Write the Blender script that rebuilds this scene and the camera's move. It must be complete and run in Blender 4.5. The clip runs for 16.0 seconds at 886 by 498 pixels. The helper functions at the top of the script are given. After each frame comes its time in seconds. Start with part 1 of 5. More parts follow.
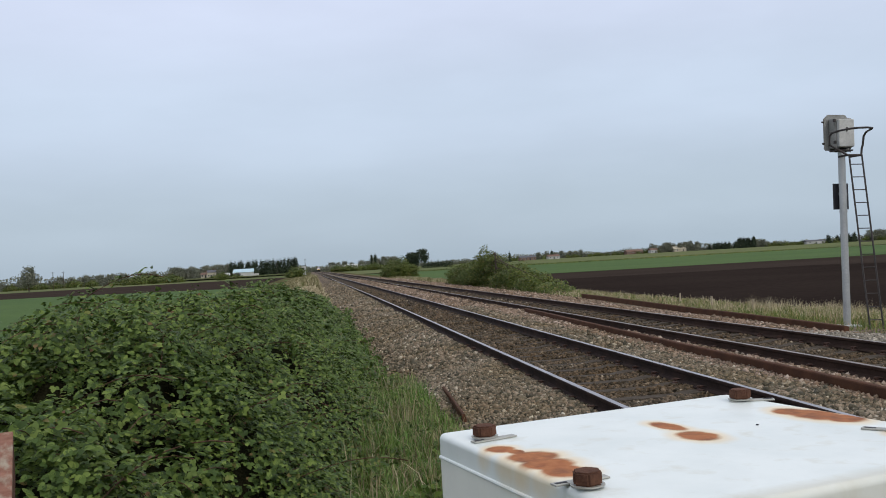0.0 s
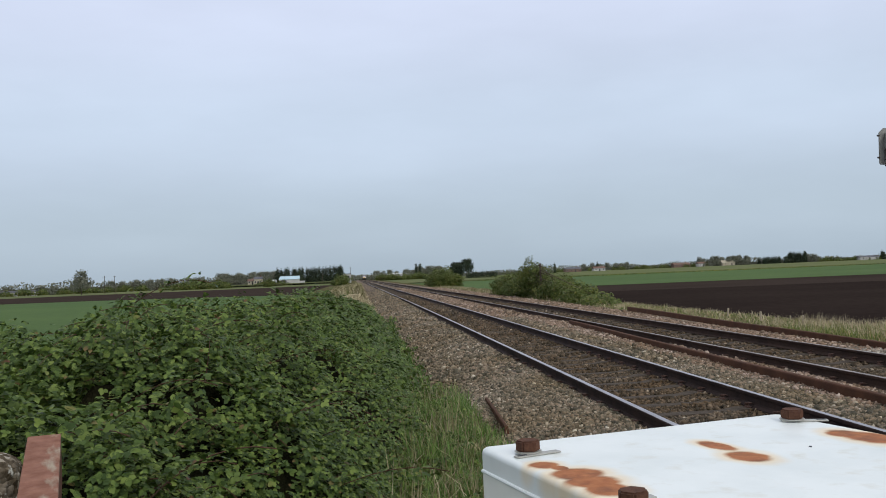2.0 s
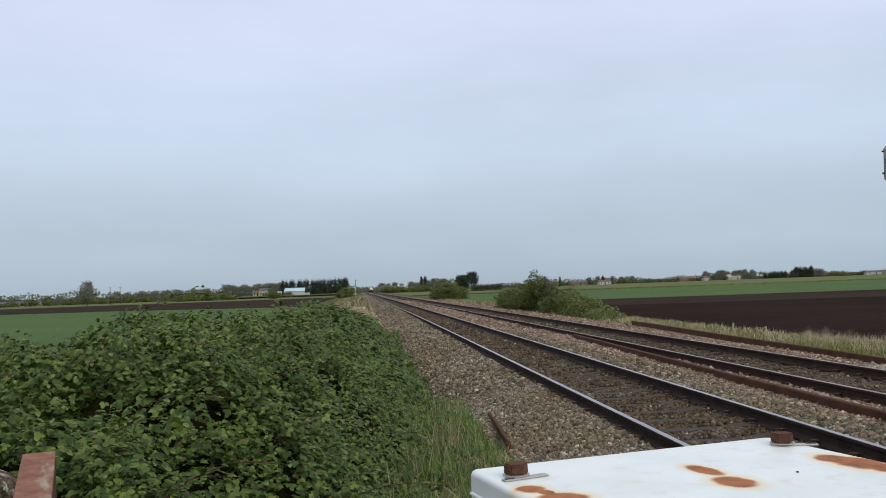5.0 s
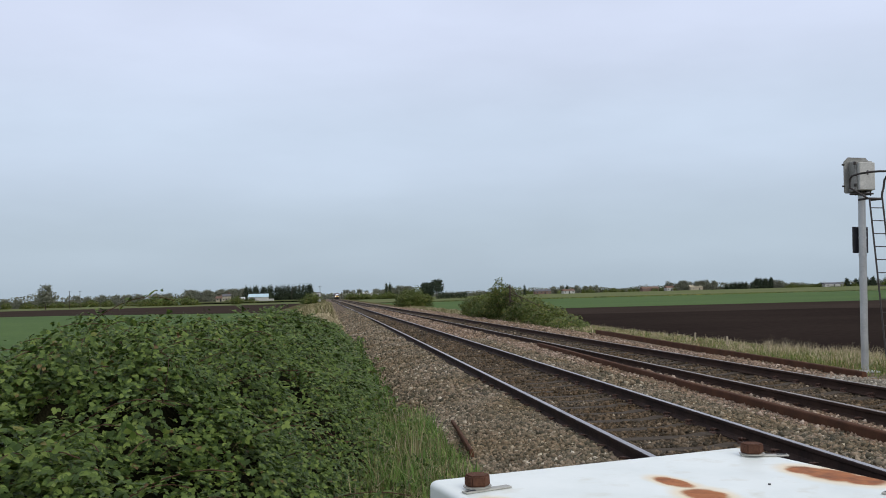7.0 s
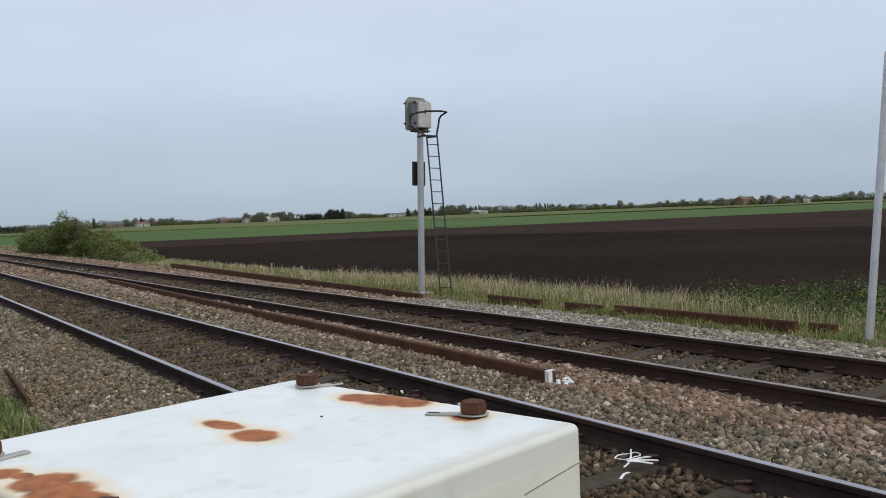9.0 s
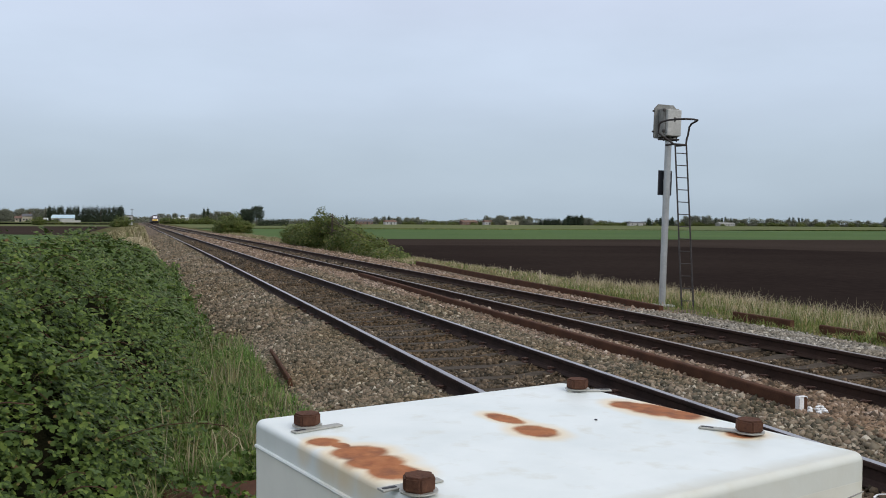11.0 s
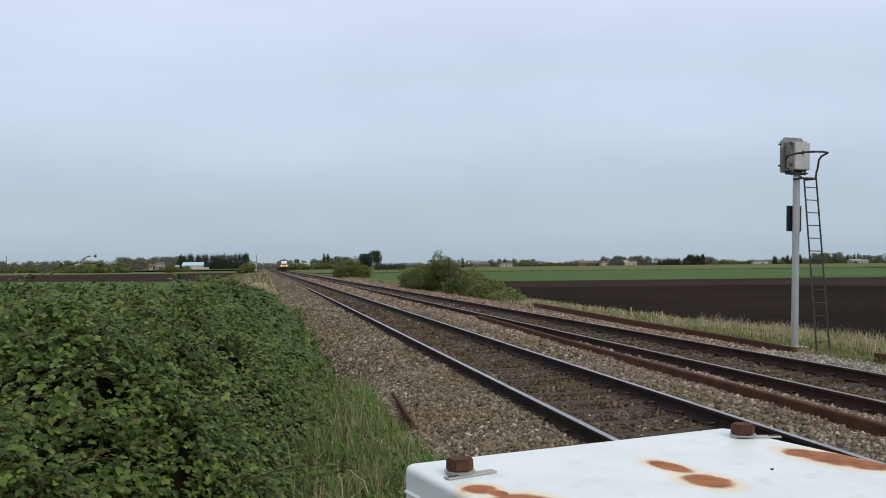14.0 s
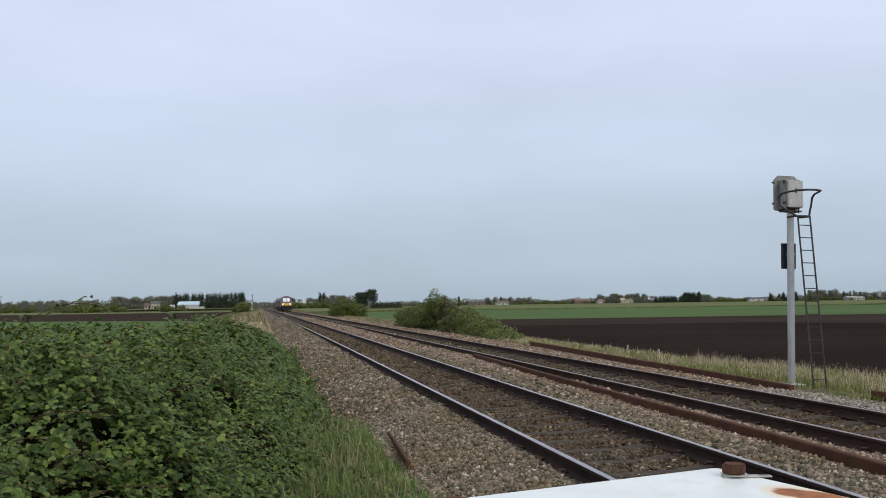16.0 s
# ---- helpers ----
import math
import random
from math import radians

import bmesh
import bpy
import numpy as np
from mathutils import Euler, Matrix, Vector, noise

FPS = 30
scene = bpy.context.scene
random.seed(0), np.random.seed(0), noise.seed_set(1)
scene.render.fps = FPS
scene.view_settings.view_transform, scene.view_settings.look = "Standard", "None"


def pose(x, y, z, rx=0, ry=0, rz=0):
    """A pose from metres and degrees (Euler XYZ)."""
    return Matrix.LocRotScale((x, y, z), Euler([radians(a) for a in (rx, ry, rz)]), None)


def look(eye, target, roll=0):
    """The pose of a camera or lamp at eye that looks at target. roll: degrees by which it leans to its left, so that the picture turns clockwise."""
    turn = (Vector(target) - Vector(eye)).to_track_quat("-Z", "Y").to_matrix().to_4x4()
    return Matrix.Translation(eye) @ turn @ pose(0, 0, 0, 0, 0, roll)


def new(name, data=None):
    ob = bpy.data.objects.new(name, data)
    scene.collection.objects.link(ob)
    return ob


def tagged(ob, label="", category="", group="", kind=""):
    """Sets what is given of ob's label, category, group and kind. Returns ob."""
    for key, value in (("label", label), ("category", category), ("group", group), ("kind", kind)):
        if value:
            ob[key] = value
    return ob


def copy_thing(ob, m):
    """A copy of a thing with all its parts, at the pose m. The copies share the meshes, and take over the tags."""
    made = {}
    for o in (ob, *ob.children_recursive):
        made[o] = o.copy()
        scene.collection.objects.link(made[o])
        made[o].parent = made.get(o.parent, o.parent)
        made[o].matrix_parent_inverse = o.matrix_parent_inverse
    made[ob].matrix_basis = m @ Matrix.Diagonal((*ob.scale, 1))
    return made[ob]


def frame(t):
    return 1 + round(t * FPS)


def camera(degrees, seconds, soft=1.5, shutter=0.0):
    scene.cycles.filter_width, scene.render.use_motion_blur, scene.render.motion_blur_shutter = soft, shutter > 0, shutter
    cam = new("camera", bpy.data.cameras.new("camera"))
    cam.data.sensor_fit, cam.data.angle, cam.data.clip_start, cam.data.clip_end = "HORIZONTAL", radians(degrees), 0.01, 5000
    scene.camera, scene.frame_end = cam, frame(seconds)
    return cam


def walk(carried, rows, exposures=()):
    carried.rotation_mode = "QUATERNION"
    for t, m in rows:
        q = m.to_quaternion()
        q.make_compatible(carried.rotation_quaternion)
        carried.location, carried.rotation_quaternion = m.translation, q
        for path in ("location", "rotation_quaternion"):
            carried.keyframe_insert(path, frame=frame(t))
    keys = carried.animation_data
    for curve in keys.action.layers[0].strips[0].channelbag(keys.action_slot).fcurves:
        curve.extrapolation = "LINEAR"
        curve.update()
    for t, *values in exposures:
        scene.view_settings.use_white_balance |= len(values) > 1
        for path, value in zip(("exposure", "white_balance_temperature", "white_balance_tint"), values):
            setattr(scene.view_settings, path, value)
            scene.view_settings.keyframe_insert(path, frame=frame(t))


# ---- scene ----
cam = camera(52.5, 16.0, 0.95)
PATH = [
    (0, (-3.584, -1.134, 1.462), (-3.3, 0.846, 1.492), -3.3),
    (0.5, (-3.584, -1.143, 1.464), (-3.336, 0.841, 1.498), -3.1),
    (1, (-3.585, -1.132, 1.462), (-3.339, 0.852, 1.51), -2.5),
    (1.5, (-3.585, -1.119, 1.46), (-3.369, 0.869, 1.51), -2.3),
    (2, (-3.583, -1.121, 1.464), (-3.397, 0.869, 1.521), -2.4),
    (2.5, (-3.588, -1.124, 1.464), (-3.426, 0.869, 1.53), -2.3),
    (3, (-3.593, -1.128, 1.464), (-3.429, 0.864, 1.533), -2.5),
    (5.3, (-3.543, -1.135, 1.48), (-3.361, 0.854, 1.574), -1.9),
    (5.5, (-3.53, -1.136, 1.48), (-3.318, 0.85, 1.585), -1.9),
    (6, (-3.505, -1.121, 1.482), (-3.254, 0.861, 1.579), -2.1),
    (6.5, (-3.512, -1.099, 1.478), (-3.234, 0.88, 1.553), -1.8),
    (7, (-3.546, -1.066, 1.47), (-3.294, 0.915, 1.57), -1.5),
    (7.5, (-3.586, -1.038, 1.459), (-3.324, 0.943, 1.551), -1.2),
    (8, (-3.606, -0.985, 1.46), (-3.002, 0.921, 1.46), -2.0),
    (8.5, (-3.507, -0.973, 1.474), (-2.466, 0.733, 1.405), -2.4),
    (8.7, (-3.464, -0.964, 1.463), (-2.36, 0.701, 1.383), -2.1),
    (10.8, (-3.5, -0.994, 1.467), (-2.594, 0.786, 1.364), 0.5),
    (11, (-3.555, -1.001, 1.474), (-2.921, 0.895, 1.414), 0.3),
    (11.5, (-3.588, -1.018, 1.483), (-3.396, 0.973, 1.481), -0.3),
    (12, (-3.565, -0.994, 1.482), (-3.387, 0.998, 1.465), -0.6),
    (12.5, (-3.534, -0.975, 1.484), (-3.313, 1.012, 1.448), -0.3),
    (13, (-3.564, -0.968, 1.47), (-3.236, 1.005, 1.466), -0.7),
    (13.5, (-3.581, -0.944, 1.466), (-3.16, 1.011, 1.496), -0.8),
    (14, (-3.589, -0.933, 1.464), (-3.203, 1.029, 1.499), -0.6),
    (14.5, (-3.595, -0.955, 1.464), (-3.297, 1.022, 1.496), -0.7),
    (15, (-3.581, -0.955, 1.465), (-3.287, 1.023, 1.494), -1.1),
    (15.5, (-3.59, -0.956, 1.464), (-3.265, 1.017, 1.525), -0.9),
    (16, (-3.593, -0.965, 1.471), (-3.198, 0.992, 1.591), -0.8),
]
walk(cam, [(t, look(eye, target, roll)) for t, eye, target, roll in PATH])

# ---- world, sun ----
world = bpy.data.worlds.new("sky")
scene.world = world
world.use_nodes = True
wn, wl = world.node_tree.nodes, world.node_tree.links
wn.clear()
w_out = wn.new("ShaderNodeOutputWorld")
w_bg = wn.new("ShaderNodeBackground")
w_sky = wn.new("ShaderNodeTexSky")
w_sky.sky_type = "NISHITA"
w_sky.sun_disc = False
w_sky.sun_elevation = radians(36)
w_sky.sun_rotation = radians(155)
w_sky.dust_density = 2.0
w_co = wn.new("ShaderNodeTexCoord")
w_sep = wn.new("ShaderNodeSeparateXYZ")
wl.new(w_co.outputs["Generated"], w_sep.inputs[0])
# overcast deck: luminance grows from the horizon to the zenith
w_ramp = wn.new("ShaderNodeValToRGB")
w_ramp.color_ramp.interpolation = "EASE"
els = w_ramp.color_ramp.elements
els[0].position, els[0].color = 0.0, (0.43, 0.525, 0.62, 1)
els[1].position, els[1].color = 1.0, (0.93, 0.95, 1.02, 1)
for p, c in ((0.05, (0.485, 0.585, 0.69, 1)), (0.16, (0.615, 0.72, 0.875, 1)), (0.30, (0.71, 0.785, 0.975, 1)), (0.55, (0.86, 0.90, 1.02, 1))):
    e = els.new(p)
    e.color = c
wl.new(w_sep.outputs["Z"], w_ramp.inputs[0])
# faint stretched cloud streaks
w_map = wn.new("ShaderNodeMapping")
w_map.inputs["Scale"].default_value = (1.5, 1.5, 5.0)
wl.new(w_co.outputs["Generated"], w_map.inputs[0])
w_noise = wn.new("ShaderNodeTexNoise")
w_noise.inputs["Scale"].default_value = 2.3
w_noise.inputs["Detail"].default_value = 5
w_noise.inputs["Roughness"].default_value = 0.5
wl.new(w_map.outputs[0], w_noise.inputs["Vector"])
w_mr = wn.new("ShaderNodeMapRange")
w_mr.inputs[1].default_value, w_mr.inputs[2].default_value = 0.3, 0.7
w_mr.inputs[3].default_value, w_mr.inputs[4].default_value = 0.945, 1.055
wl.new(w_noise.outputs[0], w_mr.inputs[0])
w_mul = wn.new("ShaderNodeVectorMath")
w_mul.operation = "SCALE"
wl.new(w_ramp.outputs[0], w_mul.inputs[0])
wl.new(w_mr.outputs[0], w_mul.inputs["Scale"])
w_sc = wn.new("ShaderNodeVectorMath")
w_sc.operation = "SCALE"
w_sc.inputs["Scale"].default_value = 0.06
wl.new(w_sky.outputs[0], w_sc.inputs[0])
w_mix = wn.new("ShaderNodeMix")
w_mix.data_type = "RGBA"
w_mix.inputs[0].default_value = 0.08
wl.new(w_mul.outputs[0], w_mix.inputs[6])
wl.new(w_sc.outputs[0], w_mix.inputs[7])
wl.new(w_mix.outputs[2], w_bg.inputs[0])
w_bg.inputs[1].default_value = 1.0
wl.new(w_bg.outputs[0], w_out.inputs[0])

sun_data = bpy.data.lights.new("sun", "SUN")
sun_data.energy, sun_data.angle, sun_data.color = 1.45, radians(28), (1.0, 0.965, 0.90)
sun = new("sun", sun_data)
sun.matrix_world = look((32, -70, 56), (0, 0, 0))


# ---- materials ----
def mat(name, rough=0.8, metal=0.0):
    m = bpy.data.materials.new(name)
    m.use_nodes = True
    b = m.node_tree.nodes["Principled BSDF"]
    b.inputs["Roughness"].default_value = rough
    b.inputs["Metallic"].default_value = metal
    if rough >= 0.8:
        b.inputs["Specular IOR Level"].default_value = 0.1 if rough < 0.92 else 0.0
    return m, m.node_tree.nodes, m.node_tree.links, b


def noise_fac(n, l, scale, detail=4, lo=0.35, hi=0.65, coord="Object", stretch=None, rough=0.55):
    co = n.new("ShaderNodeTexCoord")
    tex = n.new("ShaderNodeTexNoise")
    tex.inputs["Scale"].default_value = scale
    tex.inputs["Detail"].default_value = detail
    tex.inputs["Roughness"].default_value = rough
    if stretch:
        mp = n.new("ShaderNodeMapping")
        mp.inputs["Scale"].default_value = stretch
        l.new(co.outputs[coord], mp.inputs[0])
        l.new(mp.outputs[0], tex.inputs["Vector"])
    else:
        l.new(co.outputs[coord], tex.inputs["Vector"])
    mr = n.new("ShaderNodeMapRange")
    mr.inputs[1].default_value, mr.inputs[2].default_value = lo, hi
    l.new(tex.outputs[0], mr.inputs[0])
    return mr.outputs[0]


def mix_rgb(n, l, fac, a, b, blend="MIX"):
    mx = n.new("ShaderNodeMix")
    mx.data_type = "RGBA"
    mx.blend_type = blend
    for sock, v in ((0, fac), (6, a), (7, b)):
        if hasattr(v, "is_linked"):
            l.new(v, mx.inputs[sock])
        elif isinstance(v, (int, float)):
            mx.inputs[sock].default_value = v
        else:
            mx.inputs[sock].default_value = (*v, 1)
    return mx.outputs[2]


def bump(n, l, b, height, strength=0.4, distance=0.01):
    bp = n.new("ShaderNodeBump")
    bp.inputs["Strength"].default_value = strength
    bp.inputs["Distance"].default_value = distance
    l.new(height, bp.inputs["Height"])
    l.new(bp.outputs[0], b.inputs["Normal"])


def ramp(n, l, fac, stops, constant=False):
    r = n.new("ShaderNodeValToRGB")
    if constant:
        r.color_ramp.interpolation = "CONSTANT"
    e = r.color_ramp.elements
    e[0].position, e[0].color = stops[0][0], (*stops[0][1], 1)
    e[1].position, e[1].color = stops[-1][0], (*stops[-1][1], 1)
    for p, c in stops[1:-1]:
        x = e.new(p)
        x.color = (*c, 1)
    l.new(fac, r.inputs[0])
    return r.outputs[0]


def two_tone(name, a, b, scale=3.0, fine=40.0, rough=0.8, metal=0.0, strength=0.3, distance=0.005, amount=0.35, coord="Object"):
    """A surface of two colours in stains, darker and lighter grain in it, and relief."""
    m, n, l, bs = mat(name, rough, metal)
    c = mix_rgb(n, l, noise_fac(n, l, scale, 5, coord=coord), a, b)
    g = noise_fac(n, l, fine, 3, 0.2, 0.8, coord=coord)
    c = mix_rgb(n, l, amount, c, mix_rgb(n, l, g, tuple(v * 0.55 for v in a), tuple(min(1, v * 1.35) for v in b)))
    l.new(c, bs.inputs["Base Color"])
    bump(n, l, bs, g, strength, distance)
    return m


def island_mat(name, stops, rough=0.7, patch=None, trans=0.0):
    """Each loose piece takes a colour of its own from the stops."""
    m, n, l, b = mat(name, rough)
    geo = n.new("ShaderNodeNewGeometry")
    c = ramp(n, l, geo.outputs["Random Per Island"], stops)
    if patch:
        c = mix_rgb(n, l, noise_fac(n, l, patch[0], 3, 0.35, 0.65), c, patch[1], "MULTIPLY")
    l.new(c, b.inputs["Base Color"])
    b.inputs["Specular IOR Level"].default_value = 0.22
    if trans:
        out = n["Material Output"]
        tr = n.new("ShaderNodeBsdfTranslucent")
        l.new(c, tr.inputs[0])
        ms = n.new("ShaderNodeMixShader")
        ms.inputs[0].default_value = trans
        l.new(b.outputs[0], ms.inputs[1])
        l.new(tr.outputs[0], ms.inputs[2])
        l.new(ms.outputs[0], out.inputs[0])
    return m


STONE = island_mat("ballast_stone", [(0, (0.058, 0.054, 0.039)), (0.25, (0.115, 0.103, 0.073)), (0.45, (0.163, 0.128, 0.089)), (0.62, (0.191, 0.167, 0.123)), (0.8, (0.255, 0.194, 0.140)), (0.95, (0.314, 0.262, 0.198)), (1, (0.522, 0.479, 0.395))], 0.85, (0.6, (0.787, 0.731, 0.609)))
STONE_DARK = island_mat("oily_stone", [(0, (0.033, 0.028, 0.019)), (0.4, (0.083, 0.065, 0.043)), (0.8, (0.138, 0.103, 0.069)), (0.97, (0.188, 0.146, 0.104)), (1, (0.400, 0.343, 0.268))], 0.85, (0.7, (0.793, 0.682, 0.541)))
STONE_PINK = island_mat("pink_stone", [(0, (0.085, 0.068, 0.052)), (0.3, (0.173, 0.128, 0.093)), (0.6, (0.258, 0.182, 0.135)), (0.85, (0.318, 0.233, 0.178)), (1, (0.494, 0.412, 0.348))], 0.85, (0.7, (0.787, 0.731, 0.609)))
STONE_PALE = island_mat("pale_stone", [(0, (0.116, 0.109, 0.093)), (0.4, (0.220, 0.205, 0.172)), (0.8, (0.326, 0.299, 0.256)), (1, (0.558, 0.532, 0.466))], 0.85, (0.6, (0.810, 0.755, 0.677)))


def bed_material(name, dark, mid, light):
    m, n, l, b = mat(name, 0.9)
    co = n.new("ShaderNodeTexCoord")
    vo = n.new("ShaderNodeTexVoronoi")
    vo.inputs["Scale"].default_value = 17
    l.new(co.outputs["Object"], vo.inputs["Vector"])
    sp = n.new("ShaderNodeSeparateXYZ")
    l.new(vo.outputs["Color"], sp.inputs[0])
    c = ramp(n, l, sp.outputs[0], [(0, dark), (0.55, mid), (1, light)])
    c = mix_rgb(n, l, noise_fac(n, l, 0.35, 4), c, (0.72, 0.72, 0.68), "MULTIPLY")
    l.new(c, b.inputs["Base Color"])
    inv = n.new("ShaderNodeMath")
    inv.operation = "SUBTRACT"
    inv.inputs[0].default_value = 1
    l.new(vo.outputs["Distance"], inv.inputs[1])
    bump(n, l, b, inv.outputs[0], 1.0, 0.03)
    return m


BED = bed_material("ballast_bed", (0.057, 0.047, 0.035), (0.158, 0.119, 0.085), (0.292, 0.217, 0.160))
BED_DARK = bed_material("oily_ballast_bed", (0.027, 0.021, 0.014), (0.068, 0.050, 0.032), (0.112, 0.079, 0.052))
SOIL = two_tone("verge_soil", (0.065, 0.07, 0.03), (0.12, 0.105, 0.055), 0.25, 6, 0.95, 0, 0.5, 0.03)
PLOUGH = two_tone("ploughed_soil", (0.020, 0.015, 0.0135), (0.031, 0.0235, 0.020), 0.05, 2.2, 0.95, 0, 0.6, 0.05)
PLOUGH_DRY = two_tone("dry_ploughed_soil", (0.034, 0.026, 0.022), (0.048, 0.037, 0.031), 0.05, 2.2, 0.95, 0, 0.6, 0.05)
CROP = two_tone("young_crop", (0.044, 0.085, 0.021), (0.069, 0.115, 0.027), 0.03, 1.5, 0.9, 0, 0.5, 0.05)
STUBBLE = two_tone("rough_grassland", (0.095, 0.125, 0.055), (0.15, 0.155, 0.08), 0.02, 0.6, 0.95, 0, 0.5, 0.05)
RUST = two_tone("rusted_steel", (0.058, 0.030, 0.020), (0.108, 0.051, 0.030), 3, 60, 0.85, 0.15, 0.4, 0.003)
RAIL_SIDE = two_tone("rail_side", (0.018, 0.014, 0.014), (0.05, 0.032, 0.026), 3, 50, 0.85, 0.0, 0.3, 0.002)
RAIL_SIDE_BROWN = two_tone("brown_rail_side", (0.028, 0.018, 0.015), (0.053, 0.032, 0.024), 3, 50, 0.85, 0.0, 0.3, 0.002)
RAIL_TOP = two_tone("polished_rail_head", (0.28, 0.27, 0.285), (0.40, 0.39, 0.405), 2, 90, 0.4, 0.75, 0.05, 0.001, 0.2)
RAIL_TOP_DULL = two_tone("dull_rail_head", (0.15, 0.12, 0.10), (0.30, 0.26, 0.24), 2, 90, 0.45, 0.6, 0.1, 0.001, 0.3)
SLEEPER = two_tone("sleeper_concrete", (0.038, 0.030, 0.023), (0.088, 0.072, 0.056), 9, 70, 0.9, 0, 0.5, 0.006)
CLIP = two_tone("clip_steel", (0.06, 0.035, 0.03), (0.14, 0.075, 0.055), 12, 90, 0.7, 0.3, 0.2, 0.001)
GALV = two_tone("galvanised_post", (0.36, 0.365, 0.36), (0.50, 0.505, 0.50), 3, 40, 0.36, 0.45, 0.15, 0.002)
GREY_CASE = two_tone("weathered_grey_case", (0.15, 0.15, 0.14), (0.33, 0.33, 0.31), 4, 40, 0.8, 0, 0.2, 0.002)
GREY_LID = two_tone("pale_grey_cover", (0.36, 0.36, 0.345), (0.48, 0.48, 0.455), 5, 40, 0.7, 0, 0.2, 0.002)
DARK_STEEL = two_tone("dark_painted_steel", (0.028, 0.026, 0.026), (0.055, 0.045, 0.042), 8, 60, 0.7, 0.2, 0.2, 0.001)
BLACK = two_tone("black_paint", (0.012, 0.012, 0.016), (0.022, 0.022, 0.03), 6, 60, 0.6, 0, 0.1, 0.001)
WHITE_PAINT = two_tone("white_marking_paint", (0.62, 0.62, 0.62), (0.8, 0.8, 0.8), 20, 90, 0.7, 0, 0.2, 0.002)
BOLT_RUST = two_tone("rusted_bolt", (0.060, 0.030, 0.021), (0.125, 0.060, 0.038), 40, 260, 0.85, 0.1, 0.6, 0.001)
STRAP = two_tone("zinc_strap", (0.315, 0.315, 0.277), (0.420, 0.413, 0.375), 25, 150, 0.5, 0.4, 0.2, 0.0005)
CONCRETE = two_tone("lichened_concrete", (0.13, 0.12, 0.10), (0.30, 0.28, 0.24), 14, 90, 0.95, 0, 0.8, 0.008)


def aggregate():
    """Weathered concrete whose pebbles stand bare, with pale lichen flecks."""
    m, n, l, b = mat("exposed_aggregate", 0.95)
    co = n.new("ShaderNodeTexCoord")
    vo = n.new("ShaderNodeTexVoronoi")
    vo.inputs["Scale"].default_value = 85
    l.new(co.outputs["Object"], vo.inputs["Vector"])
    sp = n.new("ShaderNodeSeparateXYZ")
    l.new(vo.outputs["Color"], sp.inputs[0])
    c = ramp(n, l, sp.outputs[0], [(0, (0.055, 0.045, 0.032)), (0.5, (0.12, 0.10, 0.075)), (0.85, (0.20, 0.17, 0.13)), (1, (0.42, 0.39, 0.33))])
    c = mix_rgb(n, l, noise_fac(n, l, 16, 5, 0.42, 0.62), c, (0.62, 0.58, 0.50), "MULTIPLY")
    c = mix_rgb(n, l, noise_fac(n, l, 48, 4, 0.60, 0.68), c, (0.42, 0.41, 0.35))
    l.new(c, b.inputs["Base Color"])
    inv = n.new("ShaderNodeMath")
    inv.operation = "SUBTRACT"
    inv.inputs[0].default_value = 1
    l.new(vo.outputs["Distance"], inv.inputs[1])
    bump(n, l, b, inv.outputs[0], 0.9, 0.006)
    return m


AGGREGATE = aggregate()
TIMBER = two_tone("weathered_timber", (0.30, 0.25, 0.18), (0.42, 0.36, 0.27), 8, 60, 0.9, 0, 0.4, 0.003)
BARK = two_tone("bark", (0.06, 0.05, 0.04), (0.11, 0.09, 0.07), 6, 30, 0.95, 0, 0.6, 0.02)
CANE = two_tone("bramble_cane", (0.055, 0.028, 0.022), (0.10, 0.055, 0.036), 8, 40, 0.8, 0, 0.2, 0.001)
# dead stems in near-black, the thicket's inner shade put into the colour
LITTER_SHADE = two_tone("stem_litter_shade", (0.008, 0.010, 0.005), (0.02, 0.019, 0.010), 6, 40, 0.95, 0, 0.8, 0.03)
RENDER_WALL = two_tone("white_render", (0.384, 0.384, 0.368), (0.464, 0.464, 0.440), 0.4, 8, 0.9)
CREAM_WALL = two_tone("cream_render", (0.34, 0.305, 0.23), (0.42, 0.38, 0.29), 0.4, 8, 0.9)
BRICK_WALL = two_tone("red_brick_wall", (0.15, 0.10, 0.08), (0.2, 0.135, 0.105), 0.6, 9, 0.9)
BLUE_SHEET = two_tone("pale_blue_sheeting", (0.36, 0.50, 0.56), (0.44, 0.58, 0.64), 0.4, 8, 0.6)
TILE_ROOF = two_tone("tiled_roof", (0.13, 0.085, 0.07), (0.18, 0.115, 0.09), 0.5, 9, 0.9)
SLATE_ROOF = two_tone("slate_roof", (0.08, 0.08, 0.09), (0.13, 0.13, 0.14), 0.5, 9, 0.8)
PANE = two_tone("dark_window_pane", (0.02, 0.025, 0.03), (0.04, 0.045, 0.05), 0.5, 5, 0.12)
WINDSCREEN = two_tone("reflective_windscreen", (0.75, 0.75, 0.78), (0.85, 0.85, 0.88), 0.5, 5, 0.12, 0.9, 0.02, 0.001, 0.1)
VAN_WHITE = two_tone("white_coachwork", (0.72, 0.72, 0.72), (0.8, 0.8, 0.8), 0.5, 5, 0.35)
TYRE = two_tone("tyre_rubber", (0.015, 0.015, 0.015), (0.03, 0.03, 0.03), 5, 50, 0.9)
TRAIN_SIDE = two_tone("dark_train_side", (0.045, 0.042, 0.056), (0.070, 0.064, 0.080), 0.5, 10, 0.4)
TRAIN_DARK = two_tone("plum_train_front", (0.04, 0.018, 0.028), (0.06, 0.026, 0.04), 0.5, 10, 0.4)
